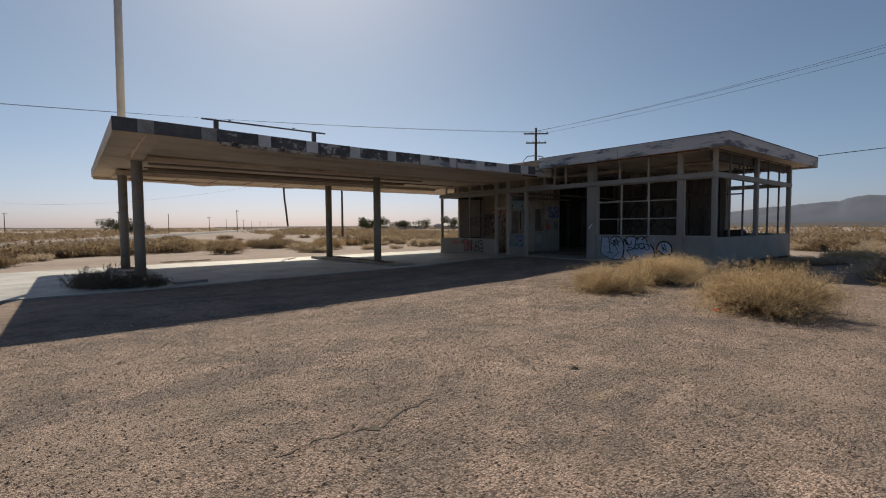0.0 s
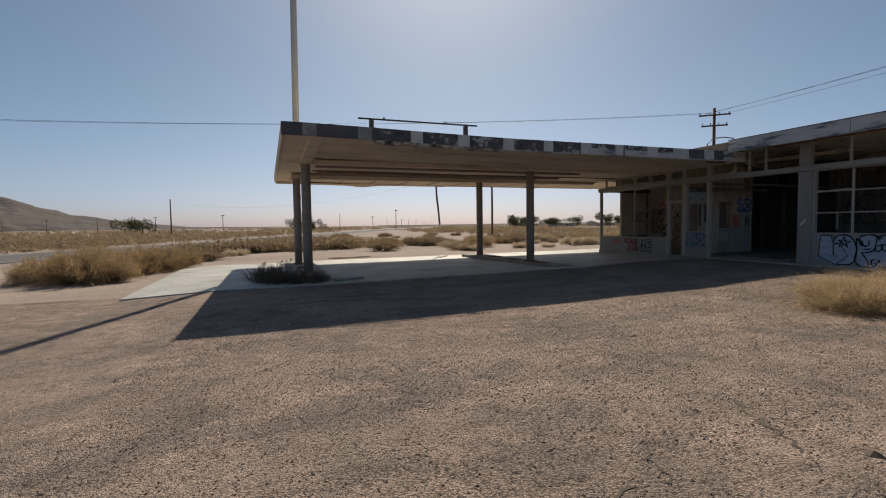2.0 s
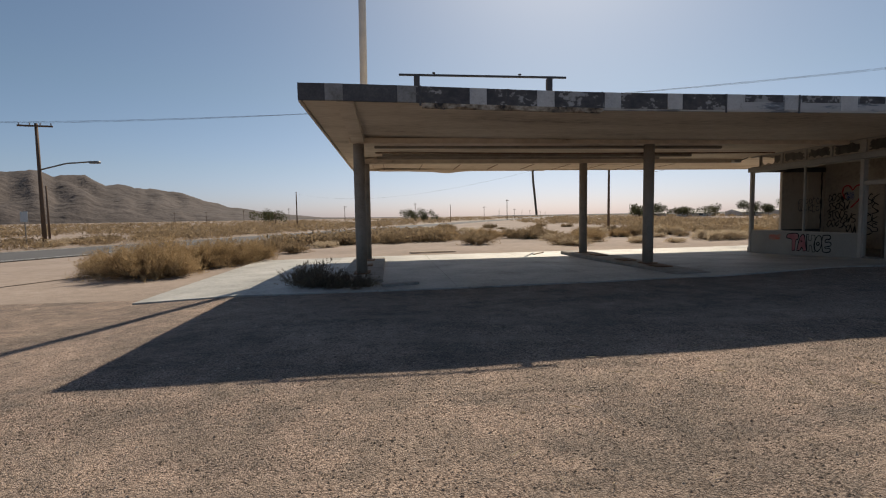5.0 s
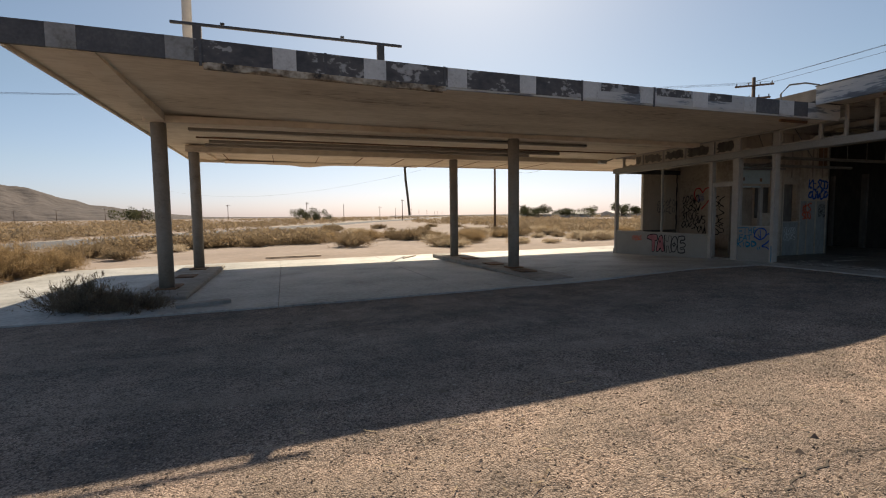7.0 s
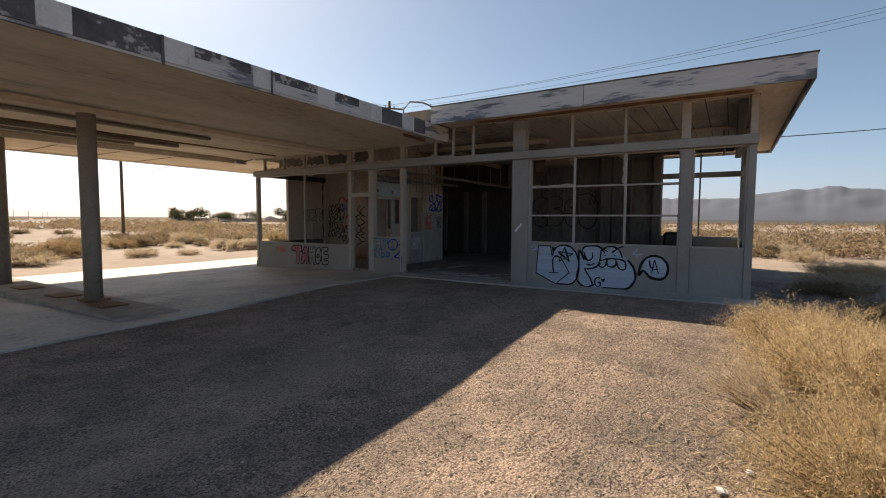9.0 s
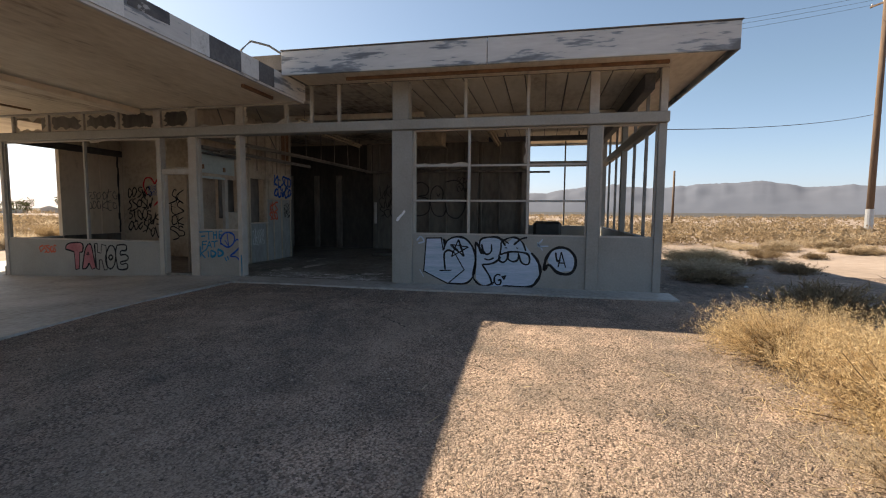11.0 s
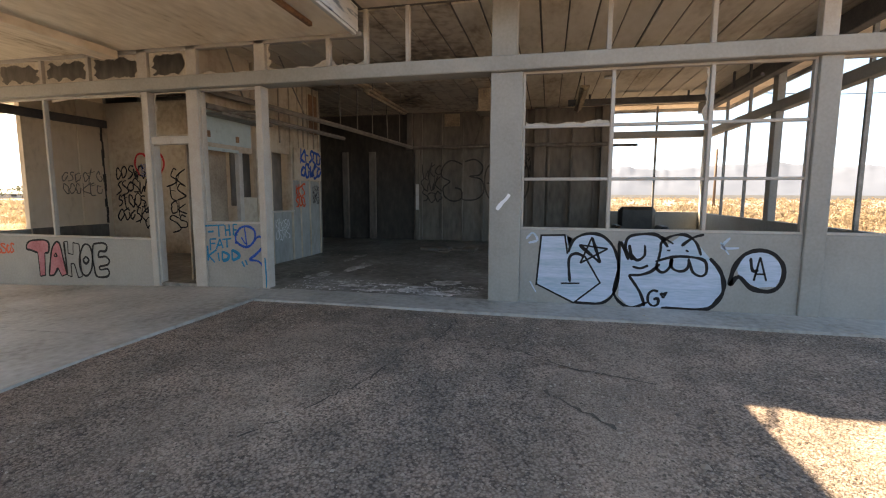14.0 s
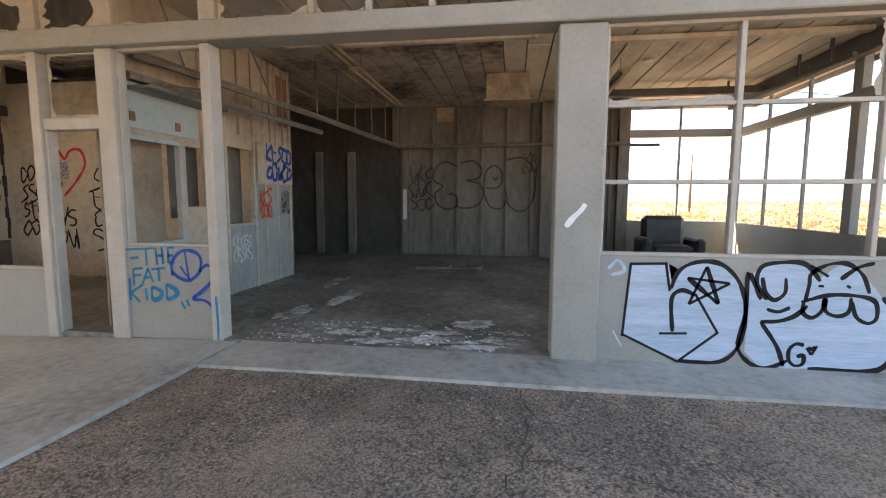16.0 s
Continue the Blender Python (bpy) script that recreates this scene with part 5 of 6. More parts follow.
def strip(s0, s1, a, b, z, n=60):
    bm = bmesh.new()
    rows = []
    for i in range(n + 1):
        c = RC + RD * (s0 + (s1 - s0) * i / n)
        rows.append([bm.verts.new(((c + RN * o).x, (c + RN * o).y, z + ground_z(*(c + RN * o)))) for o in (a, b)])
    for p, q in zip(rows, rows[1:]):
        bm.faces.new((p[0], p[1], q[1], q[0]))
    return bm


road = thing("road", (RC.x, RC.y, -0.3), "two-lane grey asphalt road with pale edge lines", "road", kind="structure")
part("carriageway", strip(-120, 900, -4.2, 4.2, 0.0), M_ASPHALT, road)
for o in (-3.7, 3.6):
    part("edge_line", strip(-120, 500, o, o + 0.12, 0.006), M_LINE, road)
track = part("dirt_track", strip(-20, 30, 9.5, 14.0, -0.015, 30), M_SAND, None)
tagged(track, "bare sandy strip beside the road", "ground", kind="structure")

# ---- hills and far range ----
def ridge(name, cx, cy, az0, az1, dist, profile, thick, mat, seed, label, rough):
    """A range of hills seen over an arc; profile gives the crest's height along it."""
    bm = bmesh.new()
    n, rows = 320, 14
    grid = []
    for i in range(n + 1):
        a = radians(az0 + (az1 - az0) * i / n)
        h = profile(i / n) * (1 + 0.04 * noise.noise((i * 0.05, seed, 0)) * rough + 0.05 * noise.noise((i * 0.19, seed, 2)) + 0.04 * noise.noise((i * 0.55, seed, 4)))
        col = []
        for j in range(rows + 1):
            t = j / rows
            d = dist + thick * t * (1 + 0.1 * noise.noise((i * 0.075, t * 3, seed)))
            up = min(t * 1.25, 1) ** 0.9 if t < 0.8 else math.cos((t - 0.8) / 0.2 * math.pi / 2)
            z = h * up + rough * h * 0.25 * noise.noise((i * 0.16, t * 5, seed + 5)) * math.sin(t * math.pi)
            col.append(bm.verts.new((cx + d * math.sin(a), cy + d * math.cos(a), max(z, 0) - 1.5)))
        grid.append(col)
    for u, v in zip(grid, grid[1:]):
        for j in range(rows):
            bm.faces.new((u[j], u[j + 1], v[j + 1], v[j]))
    bmesh.ops.recalc_face_normals(bm, faces=bm.faces)
    return tagged(part(name, bm, mat, None, smooth=True), label, "hill", kind="structure")


BROWN_AZ, BROWN_UP = (-85, -60, -34.6, -30.7, -28.7, -25.5, -22.6, -19.5, -16.2, -12.8, -9.1, -7.8, -3, 5), (90, 121, 127, 123, 100, 94, 80, 52, 34, 20, 10, 6, 4, 3)
RANGE_AZ = (60, 66, 70, 75.5, 79, 81, 86, 90, 92, 95.4, 97, 99, 101.5, 107, 112, 116, 120, 124, 150)
RANGE_UP = (40, 64, 84, 125, 142, 175, 157, 158, 185, 210, 214, 222, 190, 218, 230, 185, 190, 170, 160)
ridge("brown_hill", 0, 0, -80, 5, 1100, lambda t: float(np.interp(-80 + 85 * t, BROWN_AZ, BROWN_UP)), 500, M_HILL, 1, "dark brown rocky hill sloping down to the plain", 0.5)
ridge("far_range", 0, 0, 60, 150, 3300, lambda t: float(np.interp(60 + 90 * t, RANGE_AZ, RANGE_UP)), 700, M_RANGE, 7, "mountain range on the horizon with haze painted into its colour", 0.3)

# ---- utility poles ----
def utility_pole(x, y, h, arms=(), r=0.13, label="weathered wooden utility pole with a crossarm", turn=0.0, lamp=False, wrap=False):
    z = ground_z(x, y) - 0.05
    ob = thing("utility_pole", (x, y, z), label, "utility pole", "utility poles")
    part("shaft", tube([(x, y, z), (x, y, z + h / 2), (x, y, z + h)], r, 10, r_end=r * 0.7), M_POLE, ob, smooth=True)
    c, s = math.cos(turn), math.sin(turn)
    for az, w in arms:
        bm = cuboid(-w / 2, w / 2, -0.05 - r, 0.05 - r, -0.06, 0.06, 0.008)
        bm.transform(Matrix.Translation((x, y, z + az)) @ Matrix.Rotation(turn, 4, "Z"))
        arm = part("crossarm", bm, M_POLE, ob)
        for u in (-0.45, -0.15, 0.15, 0.45):
            px, py = x + c * u * w + s * r, y + s * u * w - c * r
            part("insulator", tube([(px, py, z + az + 0.06), (px, py, z + az + 0.22)], 0.045, 8), M_LAMP, arm)
    if lamp:
        part("lamp_arm", tube([(x, y, z + 5.6), (x + 1.9, y - 0.1, z + 6.05), (x + 3.6, y - 0.2, z + 6.15)], 0.055, 8), M_STEEL, ob)
        part("lamp_head", cuboid(x + 3.5, x + 4.2, y - 0.34, y - 0.06, z + 6.02, z + 6.2, 0.04), M_STEEL, ob)
    if wrap:
        part("wrap", tube([(x, y, z), (x, y, z + 1.9)], r * 1.1, 12), M_LAMP, ob, "pale metal wrap at the foot")
    return ob


utility_pole(-22.6, 40.6, 8.9, ((8.7, 2.1),), 0.15, "wooden utility pole with a crossarm and a street lamp", 0.2, True)
utility_pole(36.4, 30.3, 11.2, ((10.6, 2.4), (9.7, 2.0)), 0.16, "wooden utility pole with two crossarms", -0.7)
utility_pole(26.8, 53.4, 10.5, (), 0.14, "plain wooden utility pole")
utility_pole(-20.2, 122, 8.4, (), 0.16, "plain wooden utility pole by the road")
utility_pole(-35.5, 60.5, 5.9, (), 0.12, "plain wooden utility pole by the road")
utility_pole(57.3, -4.5, 5.6, (), 0.13, "short weathered wooden post")
utility_pole(48.7, -16.0, 19.0, ((17.0, 2.6),), 0.24, "tall wooden utility pole with a pale wrap at its foot", 0.4, False, True)
rnd = random.Random(8)
for i in range(9):
    c = RC + RD * (118 + i * 42) + RN * (-9 + rnd.uniform(-1, 1))
    utility_pole(c.x, c.y, 5.2, ((4.9, 1.5),) if i % 2 else (), 0.10, "distant wooden utility pole", 0.4)
for i in range(7):
    utility_pole(40 - i * 28, 150 + i * 26, 6.8, ((6.4, 2.0),), 0.13, "distant wooden utility pole", 0.9)


def wires(a, b, sag, name="overhead_wire", label="thin sagging overhead wire", r=0.007):
    pts = []
    for i in range(25):
        t = i / 24
        p = Vector(a).lerp(Vector(b), t)
        p.z -= sag * 4 * t * (1 - t)
        pts.append(p)
    ob = thing(name, a, label, "wire", "overhead wires")
    part("strand", tube(pts, r, 5), M_WIRE, ob)


for k, o in enumerate((-1.0, 0.0, 1.0)):
    wires((36.4 + o * 0.7, 30.3 - o * 0.7, 10.7 - abs(o) * 0.2), (48.7 + o * 0.9, -16.0 - o * 0.5, 17.1), 1.0, r=0.011)
    wires((36.4 + o * 0.7, 30.3 - o * 0.7, 10.6), (-22.6 + o * 0.8, 40.6 + o * 0.2, 8.62), 0.7)
    wires((-22.6 + o * 0.8, 40.6 + o * 0.2, 8.62), (-80 + o, 20, 8.0), 0.9)
wires((16.3, 24.9, 3.7), (26.8, 53.4, 9.0), 1.3)
wires((26.8, 53.4, 8.6), (-20, 120, 7.5), 3.0)
wires((25.1, 5.32, 4.28), (48.7, -15.7, 8.8), 0.3, r=0.016)

sign = thing("road_sign", (-23.4, 40.0, -0.35), "small grey road sign on a thin post", "sign")
part("post", cuboid(-23.43, -23.37, 39.97, 40.03, -0.4, 2.3, 0.006), M_STEEL, sign)
part("plate", cuboid(-23.65, -23.15, 39.93, 39.965, 1.5, 2.25, 0.004), M_LAMP, sign)

# railway bank far to the east
bank = bmesh.new()
rows = []
for i in range(61):
    y = -900 + i * 30
    x = 210 + 25 * math.sin(y * 0.004)
    rows.append([bank.verts.new((x + o, y, h - 0.3)) for o, h in ((0, 0), (4, 1.9), (9, 1.9), (13, 0))])
for a, b in zip(rows, rows[1:]):
    for k in range(3):
        bank.faces.new((a[k], b[k], b[k + 1], a[k + 1]))
tagged(part("railway_bank", bank, M_ASPHALT, None), "long low dark railway embankment", "embankment", kind="structure")

# ---- plants ----
def foliage_material(name, lo, mid, hi):
    m = bpy.data.materials.new(name)
    m.use_nodes = True
    n, l = m.node_tree.nodes, m.node_tree.links
    b = n["Principled BSDF"]
    geo, cr, oi, ad = n.new("ShaderNodeNewGeometry"), n.new("ShaderNodeValToRGB"), n.new("ShaderNodeObjectInfo"), n.new("ShaderNodeMath")
    el = cr.color_ramp.elements
    el.new(0.5)
    for e, (p, c) in zip(el, ((0.0, lo), (0.5, mid), (1.0, hi))):
        e.position, e.color = p, (*c, 1)
    ad.operation = "MULTIPLY_ADD"
    ad.inputs[1].default_value = 0.3
    l.new(oi.outputs["Random"], ad.inputs[0])
    mu = n.new("ShaderNodeMath")
    mu.operation = "MULTIPLY"
    mu.inputs[1].default_value = 0.7
    l.new(geo.outputs["Random Per Island"], mu.inputs[0])
    l.new(mu.outputs[0], ad.inputs[2])
    patch, sway = n.new("ShaderNodeTexNoise"), n.new("ShaderNodeMath")      # tone shifts from tuft to tuft
    patch.inputs["Scale"].default_value, patch.inputs["Detail"].default_value = 3.2, 3
    l.new(geo.outputs["Position"], patch.inputs["Vector"])
    sway.operation = "MULTIPLY_ADD"
    sway.inputs[1].default_value = 1.1
    l.new(patch.outputs["Fac"], sway.inputs[0])
    less = n.new("ShaderNodeMath")
    less.operation = "SUBTRACT"
    less.inputs[1].default_value = 0.55
    l.new(ad.outputs[0], less.inputs[0])
    l.new(less.outputs[0], sway.inputs[2])
    l.new(sway.outputs[0], cr.inputs["Fac"])
    l.new(cr.outputs["Color"], b.inputs["Base Color"])
    b.inputs["Roughness"].default_value = 0.85
    tr = n.new("ShaderNodeBsdfTranslucent")
    l.new(cr.outputs["Color"], tr.inputs["Color"])
    mix = n.new("ShaderNodeMixShader")
    mix.inputs[0].default_value = 0.5
    l.new(b.outputs[0], mix.inputs[1])
    l.new(tr.outputs[0], mix.inputs[2])
    l.new(mix.outputs[0], n["Material Output"].inputs["Surface"])
    return m


M_DRY = foliage_material("dry_golden_brush", (0.20, 0.138, 0.075), (0.58, 0.435, 0.255), (0.86, 0.70, 0.46))
M_PALEDRY = foliage_material("pale_dry_brush", (0.33, 0.26, 0.18), (0.52, 0.42, 0.30), (0.66, 0.56, 0.42))
M_SAGE = foliage_material("olive_desert_brush", (0.125, 0.09, 0.056), (0.25, 0.182, 0.112), (0.37, 0.28, 0.178))
M_TWIG = plain("dry_twigs", (0.20, 0.135, 0.085), 0.9)
M_BROOM = foliage_material("olive_gold_brush", (0.175, 0.118, 0.062), (0.36, 0.25, 0.135), (0.53, 0.395, 0.235))
M_WEED = foliage_material("dark_brown_weed", (0.09, 0.07, 0.052), (0.19, 0.15, 0.108), (0.30, 0.245, 0.175))
M_GREEN = foliage_material("dark_green_leaves", (0.03, 0.035, 0.018), (0.06, 0.065, 0.03), (0.10, 0.10, 0.05))


def mesh_of(name, verts, faces, mat):
    me = bpy.data.meshes.new(name)
    me.from_pydata(verts, [], faces)
    me.materials.append(mat)
    return me


def shrub_meshes(seed, clumps, stems, blades, height, length, width, mat, wide=68, spread=0.17, lean=(0, 0), start=0.35, fluff=0.8):
    """A desert bush of radius 1: tufts of thin stems fanning from the root, feathered with fine blades towards their tips."""
    rng = np.random.default_rng(seed)
    v, f, bm = [], [], bmesh.new()
    for _ in range(clumps):
        a, th = rng.uniform(0, 6.28), radians(wide) * math.sqrt(rng.random())
        axis = np.array((math.sin(th) * math.cos(a) + lean[0], math.sin(th) * math.sin(a) + lean[1], math.cos(th)))
        axis /= np.linalg.norm(axis)
        reach = rng.uniform(0.80, 1.04) / math.sqrt(axis[0] ** 2 + axis[1] ** 2 + (axis[2] / height) ** 2)
        root = np.array((0.28 * math.cos(a) * rng.random(), 0.28 * math.sin(a) * rng.random(), 0.0))
        way = axis + rng.normal(size=(stems, 3)) * spread
        way /= np.linalg.norm(way, axis=1)[:, None]
        size = (reach - 0.15) * rng.uniform(0.75, 1.02, stems)
        sag = np.array((axis[0], axis[1], -0.5)) * rng.uniform(0.0, 0.34, stems)[:, None] + rng.normal(size=(stems, 3)) * 0.06
        for k in range(min(stems, 5)):
            p = [tuple(root + way[k] * size[k] * t + sag[k] * t * t) for t in (0.0, 0.42, 0.8)]
            tube(p, 0.007, 3, bm, 0.0015)
        pick = rng.integers(stems, size=blades)
        t = start + (1 - start) * rng.random(blades) ** 0.75
        at = root + way[pick] * (size[pick] * t)[:, None] + sag[pick] * (t * t)[:, None] + rng.normal(size=(blades, 3)) * 0.022
        at[:, 2] = np.maximum(at[:, 2], 0.02)
        out = way[pick] + np.array((0, 0, 0.3)) + rng.normal(size=(blades, 3)) * fluff
        out *= (length * rng.uniform(0.5, 1.4, blades) / np.linalg.norm(out, axis=1))[:, None]
        side = np.cross(out, rng.normal(size=(blades, 3)))
        side *= width / np.linalg.norm(side, axis=1)[:, None]
        k = len(v)
        v += np.stack((at - side, at + side, at + out), 1).reshape(-1, 3).tolist()
        f += (k + np.arange(blades * 3).reshape(-1, 3)).tolist()
    leaves = mesh_of("foliage", v, f, mat)
    st = bpy.data.meshes.new("branch")
    bm.to_mesh(st)
    bm.free()
    st.materials.append(M_TWIG)
    return leaves, st


def shrub(meshes, x, y, s, turn, label, group="desert brush", sz=None, dz=0.0):
    ob = thing("desert_bush", (0, 0, 0), label, "bush", group)
    for me in meshes:
        o = new(me.name.split(".")[0], me)
        o.parent = ob
    ob.matrix_basis = Matrix.LocRotScale((x, y, ground_z(x, y) - 0.03 + dz), Euler((0, 0, turn)), (s, s, sz or s))
    return ob


GOLD = [shrub_meshes(s, 120, 12, 560, 0.74, 0.036, 0.0022, M_DRY, spread=0.15, start=0.3, fluff=1.5) for s in (1, 2, 3)]
BROOM = [shrub_meshes(s, 46, 12, 420, 0.80, 0.07, 0.0042, M_BROOM, fluff=1.3) for s in (31, 32, 33)]
OLIVE = [shrub_meshes(s, 34, 8, 110, 0.68, 0.13, 0.0095, M_SAGE) for s in (5, 6, 7)]
PALE = [shrub_meshes(s, 34, 8, 110, 0.64, 0.12, 0.0085, M_PALEDRY) for s in (11, 12, 13)]
BROWN = [shrub_meshes(17, 14, 12, 620, 1.25, 0.045, 0.0020, M_PALEDRY, wide=30, spread=0.10, lean=(-0.55, 0.75), start=0.2)]
DARK = [shrub_meshes(21, 40, 8, 150, 0.62, 0.085, 0.0065, M_WEED, wide=76, spread=0.2)]
SHOOTS = [shrub_meshes(23, 14, 3, 130, 1.0, 0.075, 0.007, M_WEED, wide=40, spread=0.10, start=0.25)]

LG = "dry golden tumbled desert bush with fine straw-like stems"
shrub(GOLD[0], 9.35, 5.45, 1.0, 0.3, LG, sz=1.2)
shrub(GOLD[1], 11.25, 5.35, 1.15, 1.9, LG, sz=1.42)
shrub(GOLD[2], 12.85, 5.55, 1.0, 0.9, LG, sz=1.1)
shrub(BROWN[0], 10.55, 5.95, 0.85, 0.0, "grey-brown weed with long arched stalks beside the golden bushes", sz=0.75)
shrub(GOLD[2], 8.75, 2.3, 1.25, 4.0, "broad dry golden bush beside the gravel lot", sz=1.55)
shrub(GOLD[1], 11.6, 0.4, 0.8, 5.2, LG, sz=0.95)
shrub(OLIVE[0], 18.6, 4.5, 1.0, 0.5, "low dry bush by the corner of the shop", sz=0.45)
shrub(OLIVE[2], 15.35, 4.1, 1.0, 1.5, "grey-brown bush in the shade of the shop roof", sz=0.95)
shrub(PALE[1], 20.6, 4.0, 1.3, 0.9, "low dry bush by the side of the shop", sz=0.6)
shrub(GOLD[1], 22.4, 3.6, 1.2, 2.5, LG, sz=0.9)
shrub(PALE[0], 16.0, 1.5, 1.4, 1.2, LG, sz=1.2)
shrub(OLIVE[2], 14.0, 0.6, 1.3, 3.3, "grey-brown desert bush on the sand", sz=1.2)
LO = "broad olive-gold desert bush beside the concrete court"
for k, (x, y, r, h) in enumerate(((-6.6, 19.9, 1.2, 1.5), (-5.4, 19.0, 1.4, 1.9), (-4.5, 19.3, 1.0, 1.5), (-5.5, 20.6, 1.4, 2.1), (-4.6, 21.6, 1.2, 1.7), (-3.9, 22.6, 1.2, 1.6), (-4.8, 24.0, 1.3, 1.8), (-3.3, 23.9, 1.1, 1.5))):
    shrub(BROOM[k % 3], x, y, r, 1.7 * k, LO, sz=h)
shrub(DARK[0], 0.75, 15.0, 0.85, 0.4, "dark leafy weed growing at the end of the pump island", sz=1.0)
shrub(DARK[0], 1.5, 14.7, 0.75, 2.4, "dark leafy weed growing at the end of the pump island", sz=0.8)
shrub(DARK[0], 0.35, 15.8, 0.6, 4.4, "dark leafy weed growing at the end of the pump island", sz=0.9)
shrub(SHOOTS[0], 0.6, 15.3, 0.75, 0.4, "upright leafy shoots at the end of the pump island", sz=1.0)
shrub(SHOOTS[0], 0.05, 15.5, 0.6, 2.4, "upright leafy shoots at the end of the pump island", sz=0.8)


def clear(x, y):
    if -4.6 < x < 27 and -14 < y < 27.5:
        return False
    if -14 < x < 8 and -14 < y < 17:
        return False
    d = (Vector((x, y)) - RC).dot(RN)
    if -5.5 < d < 10:
        return False
    return True


rng = np.random.default_rng(77)
count = 0
while count < 192:
    a, r = rng.uniform(-0.9, 2.3), 18 + 44 * rng.random() ** 1.1
    x, y = 5 + r * math.sin(a), 8 + r * math.cos(a)
    if not clear(x, y) or noise.noise((x * 0.06, y * 0.06, 4)) < -0.22:
        continue
    kind = (OLIVE if rng.random() < 0.55 else PALE)[rng.integers(3)]
    s = rng.uniform(0.6, 1.5)
    shrub(kind, x, y, s, rng.uniform(0, 6.28), "dry olive-brown desert bush on the sand" if kind in OLIVE else "dry golden desert bush on the sand", sz=s * rng.uniform(0.8, 1.1))
    count += 1

for _ in range(22):                                # scrub on the dirt beyond the shop
    x, y = rng.uniform(20, 31), rng.uniform(-7, 2.6)
    s, low = rng.uniform(0.35, 0.85), rng.random() < 0.5
    shrub((OLIVE if low else PALE)[rng.integers(3)], x, y, s, rng.uniform(0, 6.28), "small dry bush on the dirt behind the shop", sz=s * rng.uniform(0.6, 0.9))

for k in range(22):                                # brush along the far side of the court
    x, y = -3 + k * 1.45 + rng.uniform(-0.6, 0.6), rng.uniform(31, 40)
    s = rng.uniform(0.9, 1.5)
    if clear(x, y):
        shrub((BROOM if k % 3 == 0 else OLIVE)[k % 3], x, y, s, rng.uniform(0, 6.28), "rounded olive-brown desert bush beyond the court", sz=s * rng.uniform(0.9, 1.15))

for _ in range(42):                                # scrub between the shop and the railway
    x, y = rng.uniform(31, 75), rng.uniform(-38, 8)
    s = rng.uniform(0.5, 1.3)
    shrub((OLIVE if rng.random() < 0.35 else PALE)[rng.integers(3)], x, y, s, rng.uniform(0, 6.28), "dry straw-coloured desert bush on the sand", sz=s * rng.uniform(0.7, 1.0))

# far brush, past counting
v, f = [], []
n = 0
while n < 19000:
    a, r = rng.uniform(-1.1, 2.5), 27 + 650 * rng.random() ** 1.9
    x, y = 5 + r * math.sin(a), 8 + r * math.cos(a)
    if not clear(x, y) or noise.noise((x * 0.03, y * 0.012, 9)) + 0.5 * noise.noise((x * 0.09, y * 0.05, 3)) < -0.16:
        continue
    if x > 28 and y < 45 and r < 170 and rng.random() < 0.62:      # thin cover on the eastern sand
        continue
    n += 1
    s, z = rng.uniform(0.5, 1.5), ground_z(x, y) - 0.05
    for _ in range(90 if r < 60 else 46 if r < 110 else 20 if r < 220 else 10):
        d = rng.normal(size=3)
        d /= np.linalg.norm(d)
        c = np.array((x, y, z + 0.30 * s)) + d * s * np.array((0.75, 0.75, 0.33)) * rng.random() ** 0.4
        q = (0.065 if r < 60 else 0.11 if r < 110 else 0.17 if r < 220 else 0.26) * s
        u = rng.normal(size=3) * q
        w = rng.normal(size=3) * q
        k = len(v)
        v += [tuple(c), tuple(c + u), tuple(c + w)]
        f.append((k, k + 1, k + 2))
tagged(new("far_brush", mesh_of("far_brush", v, f, M_SAGE)), "dense low olive-brown scrub across the far plain", "brush", kind="stuff")


def tree(x, y, h, seed):
    rng = np.random.default_rng(seed)
    z = ground_z(x, y) - 0.1
    ob = thing("tree", (x, y, z), "far dark green tree on the plain", "tree", "far trees")
    bm = bmesh.new()
    tube([(x, y, z), (x + 0.1, y, z + h * 0.3), (x, y + 0.1, z + h * 0.6)], h * 0.035, 7, bm, h * 0.015)
    for k in range(5):
        a = k * 1.3
        tube([(x, y, z + h * (0.3 + 0.05 * k)), (x + h * 0.3 * math.cos(a), y + h * 0.3 * math.sin(a), z + h * 0.7)], h * 0.015, 5, bm, h * 0.006)
    part("trunk", bm, M_POLE, ob)
    v, f = [], []
    for k in range(9):
        c0 = np.array((x, y, z + h * 0.52)) + rng.normal(size=3) * h * np.array((0.36, 0.36, 0.12))
        for _ in range(230):
            d = rng.normal(size=3)
            c = c0 + d / np.linalg.norm(d) * h * 0.27 * rng.random() ** 0.4
            u, w = rng.normal(size=3) * h * 0.035, rng.normal(size=3) * h * 0.035
            i = len(v)
            v += [tuple(c), tuple(c + u), tuple(c + w)]
            f.append((i, i + 1, i + 2))
    me = mesh_of("crown", v, f, M_GREEN)
    o = new("crown", me)
    o.parent = ob
    o.matrix_parent_inverse = Matrix.Translation(ob.location).inverted()


for k, (x, y, h) in enumerate(((11.4, 178, 5.5), (16.0, 172, 5.0), (95, 168, 6), (101, 170, 6.5), (112, 165, 5), (125, 150, 6), (137, 140, 7.5), (141, 146, 7), (155, 138, 6), (163, 130, 6.5), (150, 150, 5.5), (118, 158, 5), (-32, 150, 6), (108, 166, 4.5), (130, 148, 5), (146, 142, 5), (170, 126, 6), (98, 174, 4.5), (160, 134, 4.5))):
    tree(x, y, h, 60 + k)

